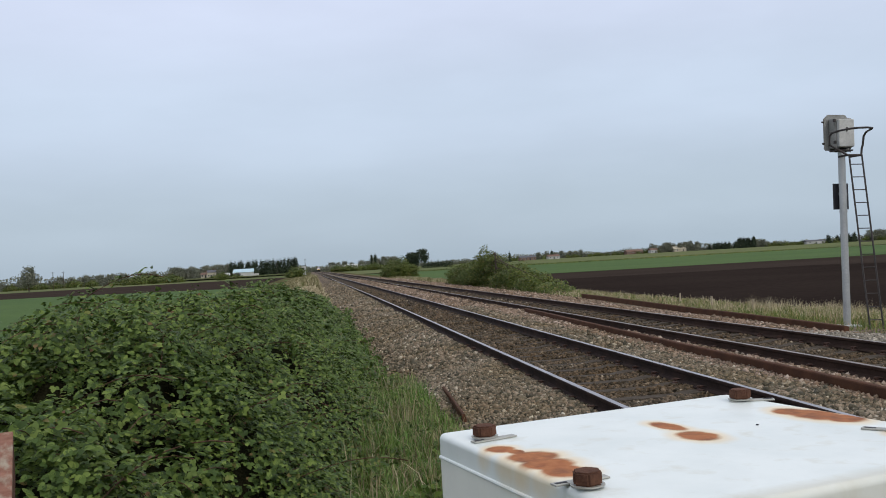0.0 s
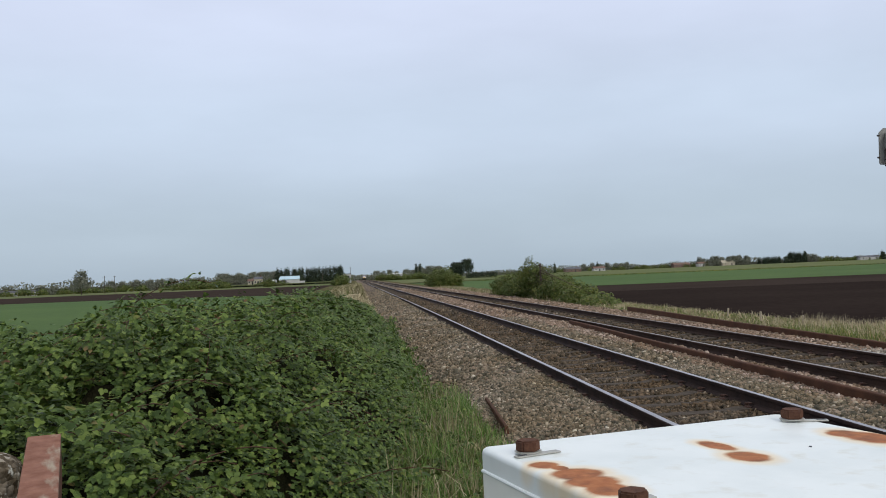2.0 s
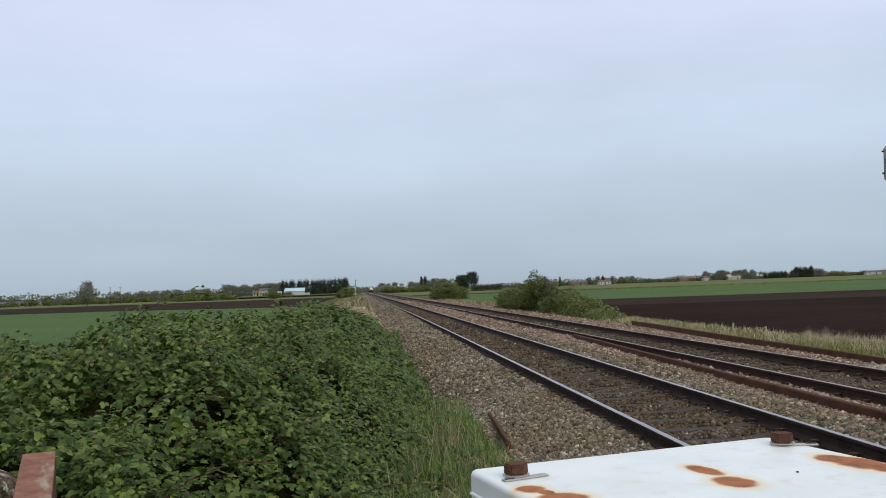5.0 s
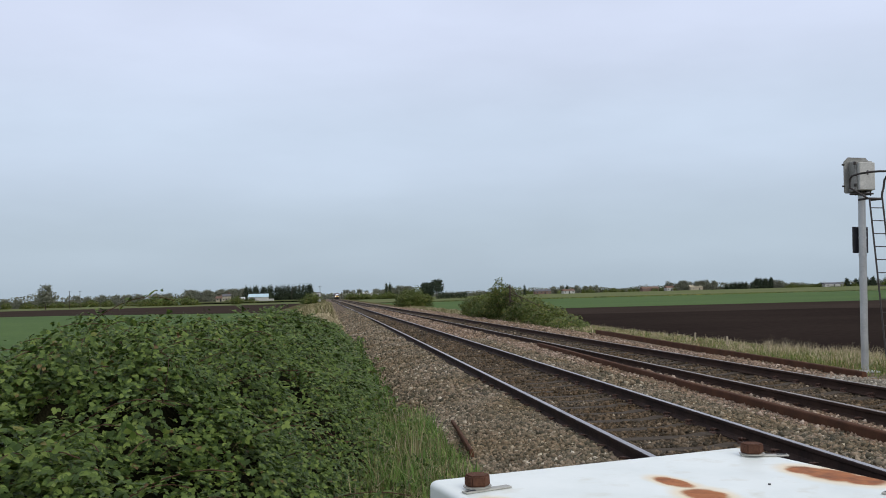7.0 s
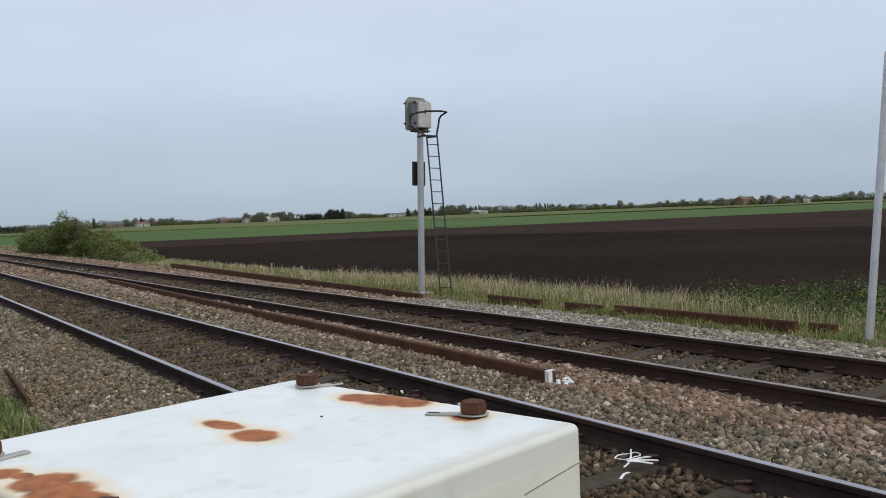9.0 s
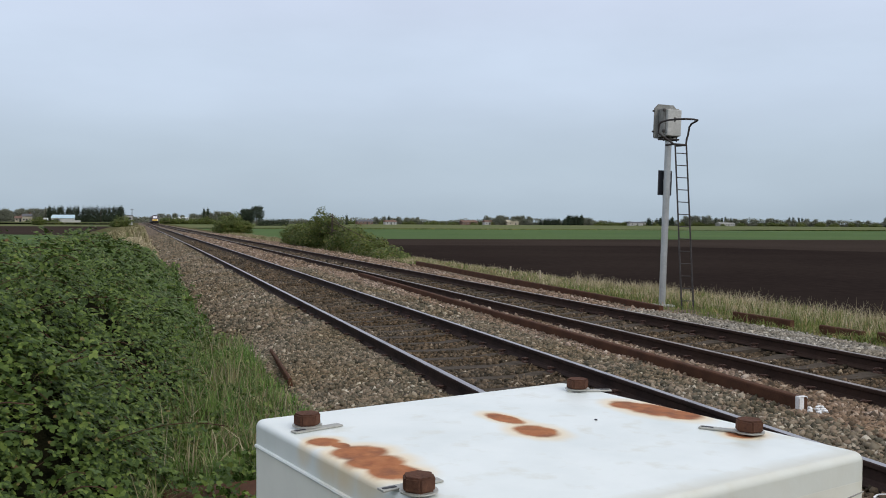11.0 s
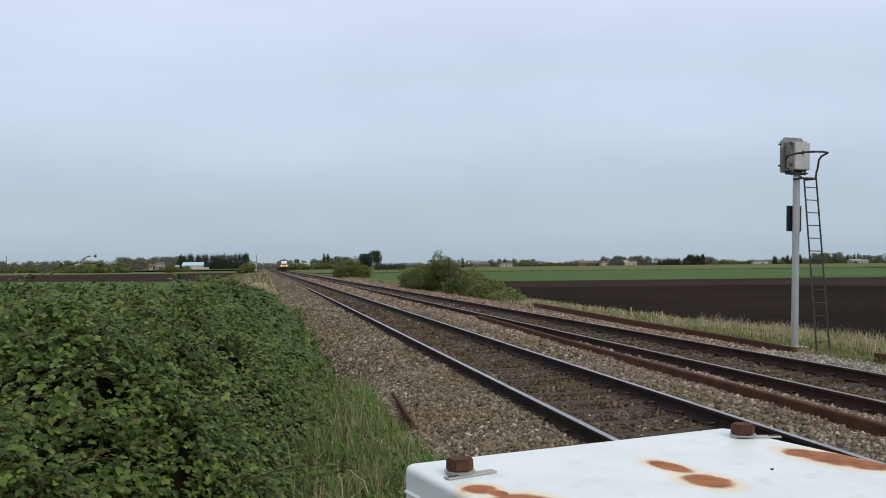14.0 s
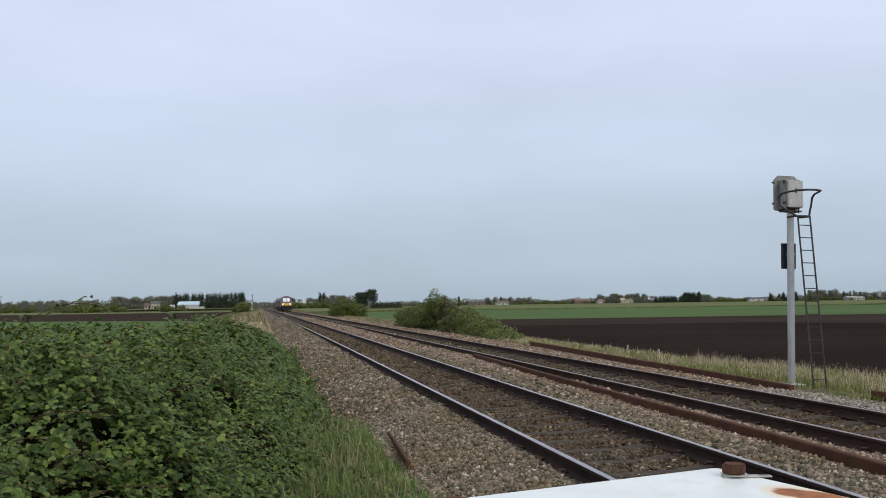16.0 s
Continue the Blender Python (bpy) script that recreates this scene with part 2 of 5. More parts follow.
TRAIN_YELLOW = two_tone("warning_yellow", (0.612, 0.383, 0.036), (0.680, 0.442, 0.060), 0.8, 10, 0.45)
TRAIN_UNDER = two_tone("underframe", (0.018, 0.017, 0.017), (0.035, 0.03, 0.028), 1, 20, 0.9)


def lamp_mat():
    m, n, l, b = mat("headlamp_glow", 0.3)
    b.inputs["Base Color"].default_value = (0.9, 0.9, 0.85, 1)
    b.inputs["Emission Color"].default_value = (1, 0.95, 0.85, 1)
    b.inputs["Emission Strength"].default_value = 2.2
    return m


HEADLAMP = lamp_mat()
LEAF = island_mat("bramble_leaf", [(0, (0.032, 0.058, 0.014)), (0.35, (0.062, 0.104, 0.023)), (0.7, (0.108, 0.160, 0.034)), (0.97, (0.178, 0.236, 0.055)), (1, (0.152, 0.071, 0.041))], 0.55, (1.3, (0.810, 0.840, 0.700)), 0.22)
LEAF_FAR = island_mat("bramble_leaf_shade", [(0, (0.04, 0.068, 0.018)), (0.5, (0.08, 0.125, 0.028)), (0.9, (0.13, 0.185, 0.045)), (1, (0.17, 0.15, 0.07))], 0.55, (0.5, (0.75, 0.8, 0.7)), 0.2)
GRASS = island_mat("green_grass", [(0, (0.061, 0.132, 0.028)), (0.5, (0.116, 0.208, 0.044)), (0.85, (0.185, 0.263, 0.069)), (1, (0.382, 0.346, 0.179))], 0.6, None, 0.25)
VERGE_GRASS = island_mat("verge_grass_blade", [(0, (0.082, 0.125, 0.031)), (0.5, (0.155, 0.198, 0.049)), (0.85, (0.246, 0.250, 0.078)), (1, (0.510, 0.329, 0.203))], 0.6, None, 0.25)
GRASS_STRAW = island_mat("straw_grass", [(0, (0.25, 0.215, 0.115)), (0.4, (0.38, 0.32, 0.195)), (0.8, (0.50, 0.425, 0.28)), (1, (0.58, 0.51, 0.36))], 0.8, None, 0.2)
GRASS_DRY = island_mat("dry_grass", [(0, (0.11, 0.12, 0.04)), (0.4, (0.21, 0.185, 0.09)), (0.8, (0.33, 0.28, 0.165)), (1, (0.42, 0.37, 0.25))], 0.7, None, 0.2)
BUSH_LEAF = island_mat("bush_leaf", [(0, (0.046, 0.066, 0.018)), (0.4, (0.082, 0.114, 0.030)), (0.8, (0.134, 0.166, 0.046)), (1, (0.19, 0.17, 0.075))], 0.6, (0.35, (0.946, 0.906, 0.576)), 0.2)
# budding leaf colour, greyed and lightened to hold the haze of distance
HAZED_TREE_LEAF = island_mat("hazed_budding_leaf", [(0, (0.11, 0.12, 0.085)), (0.5, (0.16, 0.17, 0.125)), (1, (0.22, 0.225, 0.165))], 0.85, None, 0.25)
CONIFER_LEAF = island_mat("conifer_leaf", [(0, (0.018, 0.028, 0.016)), (0.6, (0.03, 0.045, 0.024)), (1, (0.05, 0.065, 0.035))], 0.8)


def case_material(name, clean, worn):
    """White enamelled sheet with rust blooms at the fixings, faint grime and hairline scratches."""
    m, n, l, b = mat(name, 0.38)
    co = n.new("ShaderNodeTexCoord")
    nz = n.new("ShaderNodeTexNoise")
    nz.inputs["Scale"].default_value = 26
    nz.inputs["Detail"].default_value = 6
    l.new(co.outputs["Object"], nz.inputs["Vector"])
    off = n.new("ShaderNodeVectorMath")
    off.operation = "MULTIPLY_ADD"
    off.inputs[1].default_value = (0.02, 0.02, 0.0)
    off.inputs[2].default_value = (-0.01, -0.01, 0.0)
    l.new(nz.outputs["Color"], off.inputs[0])
    add = n.new("ShaderNodeVectorMath")
    add.operation = "ADD"
    l.new(co.outputs["Object"], add.inputs[0])
    l.new(off.outputs[0], add.inputs[1])
    field = None
    # centre, radii of each bloom on the lid, in the lid's own metres
    for cx, cy, rx, ry in RUST_BLOOMS:
        s = n.new("ShaderNodeVectorMath")
        s.operation = "SUBTRACT"
        s.inputs[1].default_value = (cx, cy, 0)
        l.new(add.outputs[0], s.inputs[0])
        d = n.new("ShaderNodeVectorMath")
        d.operation = "DIVIDE"
        d.inputs[1].default_value = (rx, ry, 0.03)
        l.new(s.outputs[0], d.inputs[0])
        ln = n.new("ShaderNodeVectorMath")
        ln.operation = "LENGTH"
        l.new(d.outputs[0], ln.inputs[0])
        if field is None:
            field = ln.outputs["Value"]
        else:
            mn = n.new("ShaderNodeMath")
            mn.operation = "MINIMUM"
            l.new(field, mn.inputs[0])
            l.new(ln.outputs["Value"], mn.inputs[1])
            field = mn.outputs[0]
    grime = noise_fac(n, l, 7, 6, 0.4, 0.75)
    white = mix_rgb(n, l, grime, clean, worn)
    streak = noise_fac(n, l, 5, 5, 0.55, 0.8, stretch=(4, 4, 0.5))
    white = mix_rgb(n, l, streak, white, (0.58, 0.58, 0.50))
    # tan grime settled along the drip edge at the front
    sep = n.new("ShaderNodeSeparateXYZ")
    l.new(add.outputs[0], sep.inputs[0])
    dr = n.new("ShaderNodeMath")
    dr.operation = "ADD"
    dr.inputs[1].default_value = 0.284
    l.new(sep.outputs[1], dr.inputs[0])
    ab = n.new("ShaderNodeMath")
    ab.operation = "ABSOLUTE"
    l.new(dr.outputs[0], ab.inputs[0])
    gm = n.new("ShaderNodeMapRange")
    gm.inputs[1].default_value, gm.inputs[2].default_value = 0.03, 0.0
    gm.inputs[4].default_value = 0.7
    l.new(ab.outputs[0], gm.inputs[0])
    white = mix_rgb(n, l, gm.outputs[0], white, (0.52, 0.50, 0.40))
    rust = mix_rgb(n, l, noise_fac(n, l, 60, 5, 0.3, 0.7), (0.27, 0.085, 0.025), (0.40, 0.15, 0.05))
    rust = mix_rgb(n, l, noise_fac(n, l, 22, 5, 0.45, 0.7), rust, (0.15, 0.052, 0.022))
    halo = n.new("ShaderNodeMapRange")
    halo.inputs[1].default_value, halo.inputs[2].default_value = 2.0, 0.95
    halo.interpolation_type = "SMOOTHSTEP"
    l.new(field, halo.inputs[0])
    core = n.new("ShaderNodeMapRange")
    core.inputs[1].default_value, core.inputs[2].default_value = 1.2, 0.8
    core.interpolation_type = "SMOOTHSTEP"
    l.new(field, core.inputs[0])
    hm = n.new("ShaderNodeMath")
    hm.operation = "MULTIPLY"
    hm.inputs[1].default_value = 0.75
    l.new(halo.outputs[0], hm.inputs[0])
    c = mix_rgb(n, l, hm.outputs[0], white, (0.72, 0.55, 0.30))
    c = mix_rgb(n, l, core.outputs[0], c, rust)
    l.new(c, b.inputs["Base Color"])
    rr = n.new("ShaderNodeMapRange")
    rr.inputs[3].default_value, rr.inputs[4].default_value = 0.36, 0.9
    l.new(core.outputs[0], rr.inputs[0])
    l.new(rr.outputs[0], b.inputs["Roughness"])
    bump(n, l, b, noise_fac(n, l, 45, 4, 0.2, 0.8), 0.12, 0.002)
    return m


RUST_BLOOMS = [(-0.266, 0.116, 0.021, 0.023), (-0.256, 0.086, 0.012, 0.020), (-0.251, 0.042, 0.035, 0.034), (-0.255, -0.004, 0.034, 0.036), (-0.258, -0.052, 0.030, 0.036),
               (0.020, 0.104, 0.018, 0.040), (0.010, 0.018, 0.027, 0.038), (0.246, 0.078, 0.027, 0.036), (0.253, 0.034, 0.034, 0.055), (0.262, -0.012, 0.029, 0.038), (0.243, -0.146, 0.024, 0.022)]
CASE = case_material("white_enamelled_case", (0.725, 0.762, 0.735), (0.625, 0.67, 0.645))
# body enamel: creamier and lighter than the lid's
CASE_BODY = case_material("cream_enamel", (0.79, 0.795, 0.725), (0.69, 0.70, 0.64))


# ---- geometry helpers ----
def part(name, bm, material, parent=None, label=""):
    """A bmesh as one mesh object under its thing."""
    me = bpy.data.meshes.new(name)
    bm.to_mesh(me)
    bm.free()
    for x in material if isinstance(material, (list, tuple)) else [material]:
        me.materials.append(x)
    ob = new(name, me)
    ob.parent = parent
    if label:
        ob["label"] = label
    return ob


def empty(name, m, label, category, group="", kind=""):
    ob = new(name)
    ob.empty_display_size = 0.1
    ob.matrix_world = m
    return tagged(ob, label, category, group, kind)


def add_box(bm, cx, cy, cz, sx, sy, sz, bevel=0.0, m=None):
    r = bmesh.ops.create_cube(bm, size=1, matrix=Matrix.Translation((cx, cy, cz)) @ Matrix.Diagonal((sx, sy, sz, 1)))
    if bevel:
        edges = list({e for v in r["verts"] for e in v.link_edges})
        r2 = bmesh.ops.bevel(bm, geom=edges, offset=bevel, segments=2, affect="EDGES", profile=0.6)
        vs = list({v for f in r2["faces"] for v in f.verts} | {v for v in r["verts"] if v.is_valid})
    else:
        vs = r["verts"]
    if m is not None:
        bmesh.ops.transform(bm, matrix=m, verts=vs)
    return bm


def box(sx, sy, sz, bevel=0.0, at=(0, 0, 0)):
    return add_box(bmesh.new(), at[0], at[1], at[2], sx, sy, sz, bevel)


def add_tube(bm, a, b, r, seg=10, r2=None):
    a, b = Vector(a), Vector(b)
    d = b - a
    m = Matrix.Translation((a + b) / 2) @ d.to_track_quat("Z", "Y").to_matrix().to_4x4()
    bmesh.ops.create_cone(bm, cap_ends=True, segments=seg, radius1=r, radius2=r if r2 is None else r2, depth=d.length, matrix=m)
    return bm


def tube(a, b, r, seg=10, r2=None):
    return add_tube(bmesh.new(), a, b, r, seg, r2)


def pipe(points, r, seg=8):
    """A bent bar through the points."""
    bm = bmesh.new()
    rings = []
    pts = [Vector(p) for p in points]
    for i, p in enumerate(pts):
        d = (pts[min(i + 1, len(pts) - 1)] - pts[max(i - 1, 0)]).normalized()
        q = d.to_track_quat("Z", "Y")
        rings.append([bm.verts.new(p + q @ Vector((r * math.cos(2 * math.pi * k / seg), r * math.sin(2 * math.pi * k / seg), 0))) for k in range(seg)])
    for a, b in zip(rings, rings[1:]):
        for k in range(seg):
            bm.faces.new((a[k], a[(k + 1) % seg], b[(k + 1) % seg], b[k]))
    bm.faces.new(rings[0][::-1])
    bm.faces.new(rings[-1])
    return bm


def raw_mesh(name, verts, faces, material, parent=None, smooth=False):
    """A mesh from arrays: verts (n, 3), faces (m, 3 or 4)."""
    me = bpy.data.meshes.new(name)
    k = faces.shape[1]
    me.vertices.add(len(verts))
    me.vertices.foreach_set("co", np.ascontiguousarray(verts, dtype=np.float32).ravel())
    me.loops.add(faces.size)
    me.loops.foreach_set("vertex_index", np.ascontiguousarray(faces, dtype=np.int32).ravel())
    me.polygons.add(len(faces))
    me.polygons.foreach_set("loop_start", np.arange(0, faces.size, k, dtype=np.int32))
    me.update(calc_edges=True)
    me.validate()
    if smooth:
        me.polygons.foreach_set("use_smooth", np.ones(len(faces), dtype=bool))
    me.materials.append(material)
    ob = new(name, me)
    ob.parent = parent
    return ob


def frames_from(normals, rng):
    """Turns with z along the normals and a random spin."""
    n = normals / np.linalg.norm(normals, axis=1, keepdims=True)
    r = rng.normal(size=n.shape)
    x = r - (r * n).sum(1, keepdims=True) * n
    x /= np.linalg.norm(x, axis=1, keepdims=True)
    return np.stack([x, np.cross(n, x), n], axis=2)


def spin(rot, ang):
    """Turns about each frame's own z."""
    c, s = np.cos(ang), np.sin(ang)
    x = rot[:, :, 0] * c[:, None] + rot[:, :, 1] * s[:, None]
    y = -rot[:, :, 0] * s[:, None] + rot[:, :, 1] * c[:, None]
    return np.stack([x, y, rot[:, :, 2]], axis=2)


def scatter(base_v, base_f, pos, rot, scale):
    """Copies of a small shape; base_v (v, 3) or (n, v, 3)."""
    base_v = np.asarray(base_v, dtype=float)
    n = len(pos)
    if base_v.ndim == 2:
        base_v = np.broadcast_to(base_v, (n, *base_v.shape))
    sc = np.asarray(scale, dtype=float)
    sc = sc[:, None, None] if sc.ndim == 1 else sc[:, None, :]
    v = np.einsum("nij,nvj->nvi", rot, base_v * sc) + pos[:, None, :]
    nv = base_v.shape[1]
    f = np.asarray(base_f)[None] + (np.arange(n) * nv)[:, None, None]
    return v.reshape(-1, 3), f.reshape(-1, np.asarray(base_f).shape[1])


LEAFLET_V = [(0, 0, 0), (0.5, 0, 0.0), (1, 0, -0.12), (0.18, 0.31, 0.08), (0.66, 0.35, 0.07), (0.18, -0.31, 0.08), (0.66, -0.35, 0.07)]
LEAFLET_F = [(0, 1, 3), (1, 4, 3), (1, 2, 4), (0, 5, 1), (1, 5, 6), (1, 6, 2)]
SIMPLE_V = [(0, 0, 0), (0.5, 0, -0.02), (1, 0, -0.1), (0.45, 0.36, 0.08), (0.45, -0.36, 0.08)]
SIMPLE_F = [(0, 1, 3), (1, 2, 3), (0, 4, 1), (1, 4, 2)]
CHIP_V = np.array([(-1, -0.9, -0.9), (1, -0.9, -0.9), (0.9, 1, -0.9), (-0.9, 1, -0.9), (-0.8, -0.8, 0.9), (0.8, -0.8, 0.9), (0.8, 0.8, 0.9), (-0.8, 0.8, 0.9)])
CHIP_F = np.array([(0, 2, 1), (0, 3, 2), (4, 5, 6), (4, 6, 7), (0, 1, 5), (0, 5, 4), (1, 2, 6), (1, 6, 5), (2, 3, 7), (2, 7, 6), (3, 0, 4), (3, 4, 7)])


def stones(n, xs, ys, level, size, seed, sink=0.3, clear=None):
    """n crushed stones on a bed: xs, ys spans, level(x, y) the bed's height."""
    rng = np.random.default_rng(seed)
    x = rng.uniform(*xs, n)
    y = rng.uniform(*ys, n)
    s = rng.uniform(0.7, 1.35, (n, 1)) * size * rng.uniform(0.48, 1.35, (n, 3))
    s[:, 2] *= 0.8
    if clear:
        # sleepers lie almost bare between the rails
        off = np.abs((y - clear[0] + 0.35) % 0.7 - 0.35)
        keep = (off > 0.12) | (rng.uniform(0, 1, n) < clear[1])
        x, y, s = x[keep], y[keep], s[keep]
        n = len(x)
    z = level(x, y) + s[:, 2] * rng.uniform(-sink, 0.75, n)
    shapes = CHIP_V[None] * rng.uniform(0.35, 1.2, (60, 8, 3))
    rot = frames_from(rng.normal(size=(n, 3)) * 0.8 + np.array([0, 0, 1.0]), rng)
    return scatter(shapes[rng.integers(0, 60, n)], CHIP_F, np.stack([x, y, z], 1), rot, s)


def blades(n, pos, height, width, lean, seed, droop=0.35):
    """Grass blades: bent, tapering strips rooted at pos."""
    rng = np.random.default_rng(seed)
    az = rng.uniform(0, 2 * np.pi, n)
    d = np.stack([np.cos(az), np.sin(az), np.zeros(n)], 1)
    w = np.stack([-np.sin(az), np.cos(az), np.zeros(n)], 1) * (width * rng.uniform(0.6, 1.3, n))[:, None]
    h = height * rng.uniform(0.55, 1.25, n)
    ln = lean * rng.uniform(0.2, 1.6, n)
    up = np.array([0, 0, 1.0])
    p1 = pos + up * (h * 0.5)[:, None] + d * (h * ln * 0.3)[:, None]
    p2 = pos + up * (h * (1 - droop * ln))[:, None] + d * (h * ln)[:, None]
    v = np.stack([pos - w, pos + w, p1 - w * 0.8, p1 + w * 0.8, p2], 1).reshape(-1, 3)
    f = np.array([(0, 1, 3), (0, 3, 2), (2, 3, 4)])[None] + (np.arange(n) * 5)[:, None, None]
    return v, f.reshape(-1, 3)


def smooth_noise(x, y, wave, seed):
    """Lumps about `wave` metres across, between -1 and 1."""
    rng = np.random.default_rng(seed)
    out = np.zeros_like(x)
    for k in range(7):
        a = rng.uniform(0, 2 * np.pi)
        f = 2 * np.pi / wave * rng.uniform(0.6, 1.5)
        out += np.sin((x * np.cos(a) + y * np.sin(a)) * f + rng.uniform(0, 6.28))
    return out / 3.2


# ---- ground, fields, ballast ----
def bend(y):
    """The line swings slightly to the left in the distance."""
    y = np.asarray(y, dtype=float)
    return -0.006 * np.where(y < 20, 0.0, np.where(y < 60, (y - 20) ** 2 / 80, y - 40))


BED_X = [-3.4, -2.7, -2.1, -1.5, -1.1, -0.85, -0.55, 0.0, 0.55, 0.85, 1.25, 2.2, 2.6, 2.95, 3.9, 4.25, 4.7, 5.3, 6.0, 6.6, 7.4]
BED_Z = [-0.62, -0.47, -0.33, -0.21, -0.165, -0.155, -0.19, -0.20, -0.19, -0.155, -0.145, -0.15, -0.165, -0.205, -0.205, -0.17, -0.155, -0.18, -0.26, -0.33, -0.345]


def bed_level(x, y):
    return np.interp(x, BED_X, BED_Z) + 0.012 * smooth_noise(x, y, 1.1, 3)


GROUND_X = [-2600, -400, -60, -14, -9, -6.6, -6, -5, -4.3, -3.6, -3.2, -2.7, -1, 5, 6.2, 8, 10.5, 13, 60, 400, 2600]
GROUND_Z = [-1.1, -1.1, -1.1, -1.05, -0.8, -0.56, -0.5, -0.47, -0.45, -0.46, -0.47, -0.53, -0.6, -0.6, -0.36, -0.36, -0.5, -1.05, -1.1, -1.1, -1.1]


def ground_level(x, y):
    """Flat land, the line's low embankment, and a spoil bank beside it beyond the brambles."""
    bank = np.interp(y, [24, 36, 50, 120, 200, 300], [0, 0.55, 0.85, 0.85, 0.6, 0]) * np.interp(x, [-6.6, -4.3, -3.6, -2.9], [0, 1, 0.85, 0])
    return np.interp(x, GROUND_X, GROUND_Z) + bank


def sheet(name, xs, ys, level, material, label, category="ground"):
    X, Y = np.meshgrid(np.array(xs, float), np.array(ys, float))
    Z = level(X, Y)
    X = X + bend(Y) * np.clip((60 - np.abs(X)) / 46, 0, 1) * (Y < 900)
    v = np.stack([X.ravel(), Y.ravel(), Z.ravel()], 1)
    nx, ny = len(xs), len(ys)
    i = (np.arange(ny - 1)[:, None] * nx + np.arange(nx - 1)).ravel()
    f = np.stack([i, i + 1, i + nx + 1, i + nx], 1)
    return tagged(raw_mesh(name, v, f, material), label, category, kind="structure")


sheet("ground", GROUND_X, [-2600, -400, -40, 0, 20, 24, 30, 36, 43, 50, 60, 85, 120, 160, 200, 300, 400, 880, 1200, 2600], ground_level, SOIL, "flat grassy farmland with rough verges beside the railway")
bed = sheet("ballast_bed", np.linspace(-3.4, 7.4, 87), list(np.arange(-8, 30, 0.5)) + [30, 35, 40, 45, 50, 55, 60, 70, 120, 250, 500, 820], bed_level, BED, "grey-brown crushed stone ballast bed under two tracks", "ballast")


# stones between the rails are darker with oil and brake dust
bed.data.materials.append(BED_DARK)
for p in bed.data.polygons:
    x = -3.4 + 10.8 * ((p.index % 86) + 0.5) / 86
    p.material_index = int(abs(x) < 0.72 or abs(x - 3.428) < 0.72)


def field(name, corners, z, material, label):
    bm = bmesh.new()
    top = [bm.verts.new((x, y, z)) for x, y in corners]
    low = [bm.verts.new((x, y, z - 0.4)) for x, y in corners]
    bm.faces.new(top)
    for i in range(len(corners)):
        j = (i + 1) % len(corners)
        bm.faces.new((top[j], top[i], low[i], low[j]))
    bmesh.ops.recalc_face_normals(bm, faces=bm.faces)
    return tagged(part(name, bm, material), label, "field", kind="structure")


field("ploughed_field", [(13.3, -90), (140, -90), (110, -35), (73, 36), (57, 66), (47, 85), (16, 92), (12.4, 60)], -1.0, PLOUGH, "dark bare ploughed field of peat soil")
field("harrowed_field", [(140.4, -90), (500, -90), (640, -40), (330, 76), (160, 103), (30, 124), (14, 126), (15.9, 92.3), (47.3, 85.3), (57.4, 66.2), (73.4, 36.2), (110.4, -34.8)], -1.0, PLOUGH_DRY, "lighter brown harrowed strip of bare soil")
field("crop_field", [(12, 127), (30, 125), (160, 104), (330, 77), (900, 20), (900, 190), (300, 250), (12, 290)], -1.0, CROP, "green field of young cereal crop")
field("crop_field", [(12, 292), (300, 252), (900, 193), (1200, 330), (500, 700), (60, 900), (14, 880)], -0.98, STUBBLE, "pale green field of thin crop and stubble")
field("crop_field", [(-260, -40), (-15, -40), (-12, 155), (-60, 195), (-260, 250)], -1.0, CROP, "green field of young cereal crop beside the embankment")
field("ploughed_field", [(-260, 252), (-60, 197), (-12, 157), (-10, 380), (-300, 400)], -1.0, PLOUGH_DRY, "brown ploughed strip behind the green crop")
field("farm_yard", [(-120, 535), (-20, 532), (-18, 640), (-130, 650)], 0.2, STUBBLE, "slightly raised farm yard of rough grass")
field("rough_field", [(-300, 403), (-10, 383), (-10, 590), (-500, 620)], -1.0, STUBBLE, "pale rough grass and stubble before the farm buildings")

def near_level(x, y):
    """Stones between the rails lie lower where a sleeper shows."""
    return bed_level(x, y) - 0.038 * (np.abs((y + 1.9 + 0.35) % 0.7 - 0.35) < 0.105)


def far_level(x, y):
    return bed_level(x, y) - 0.010 * (np.abs((y + 1.6 + 0.35) % 0.7 - 0.35) < 0.105)


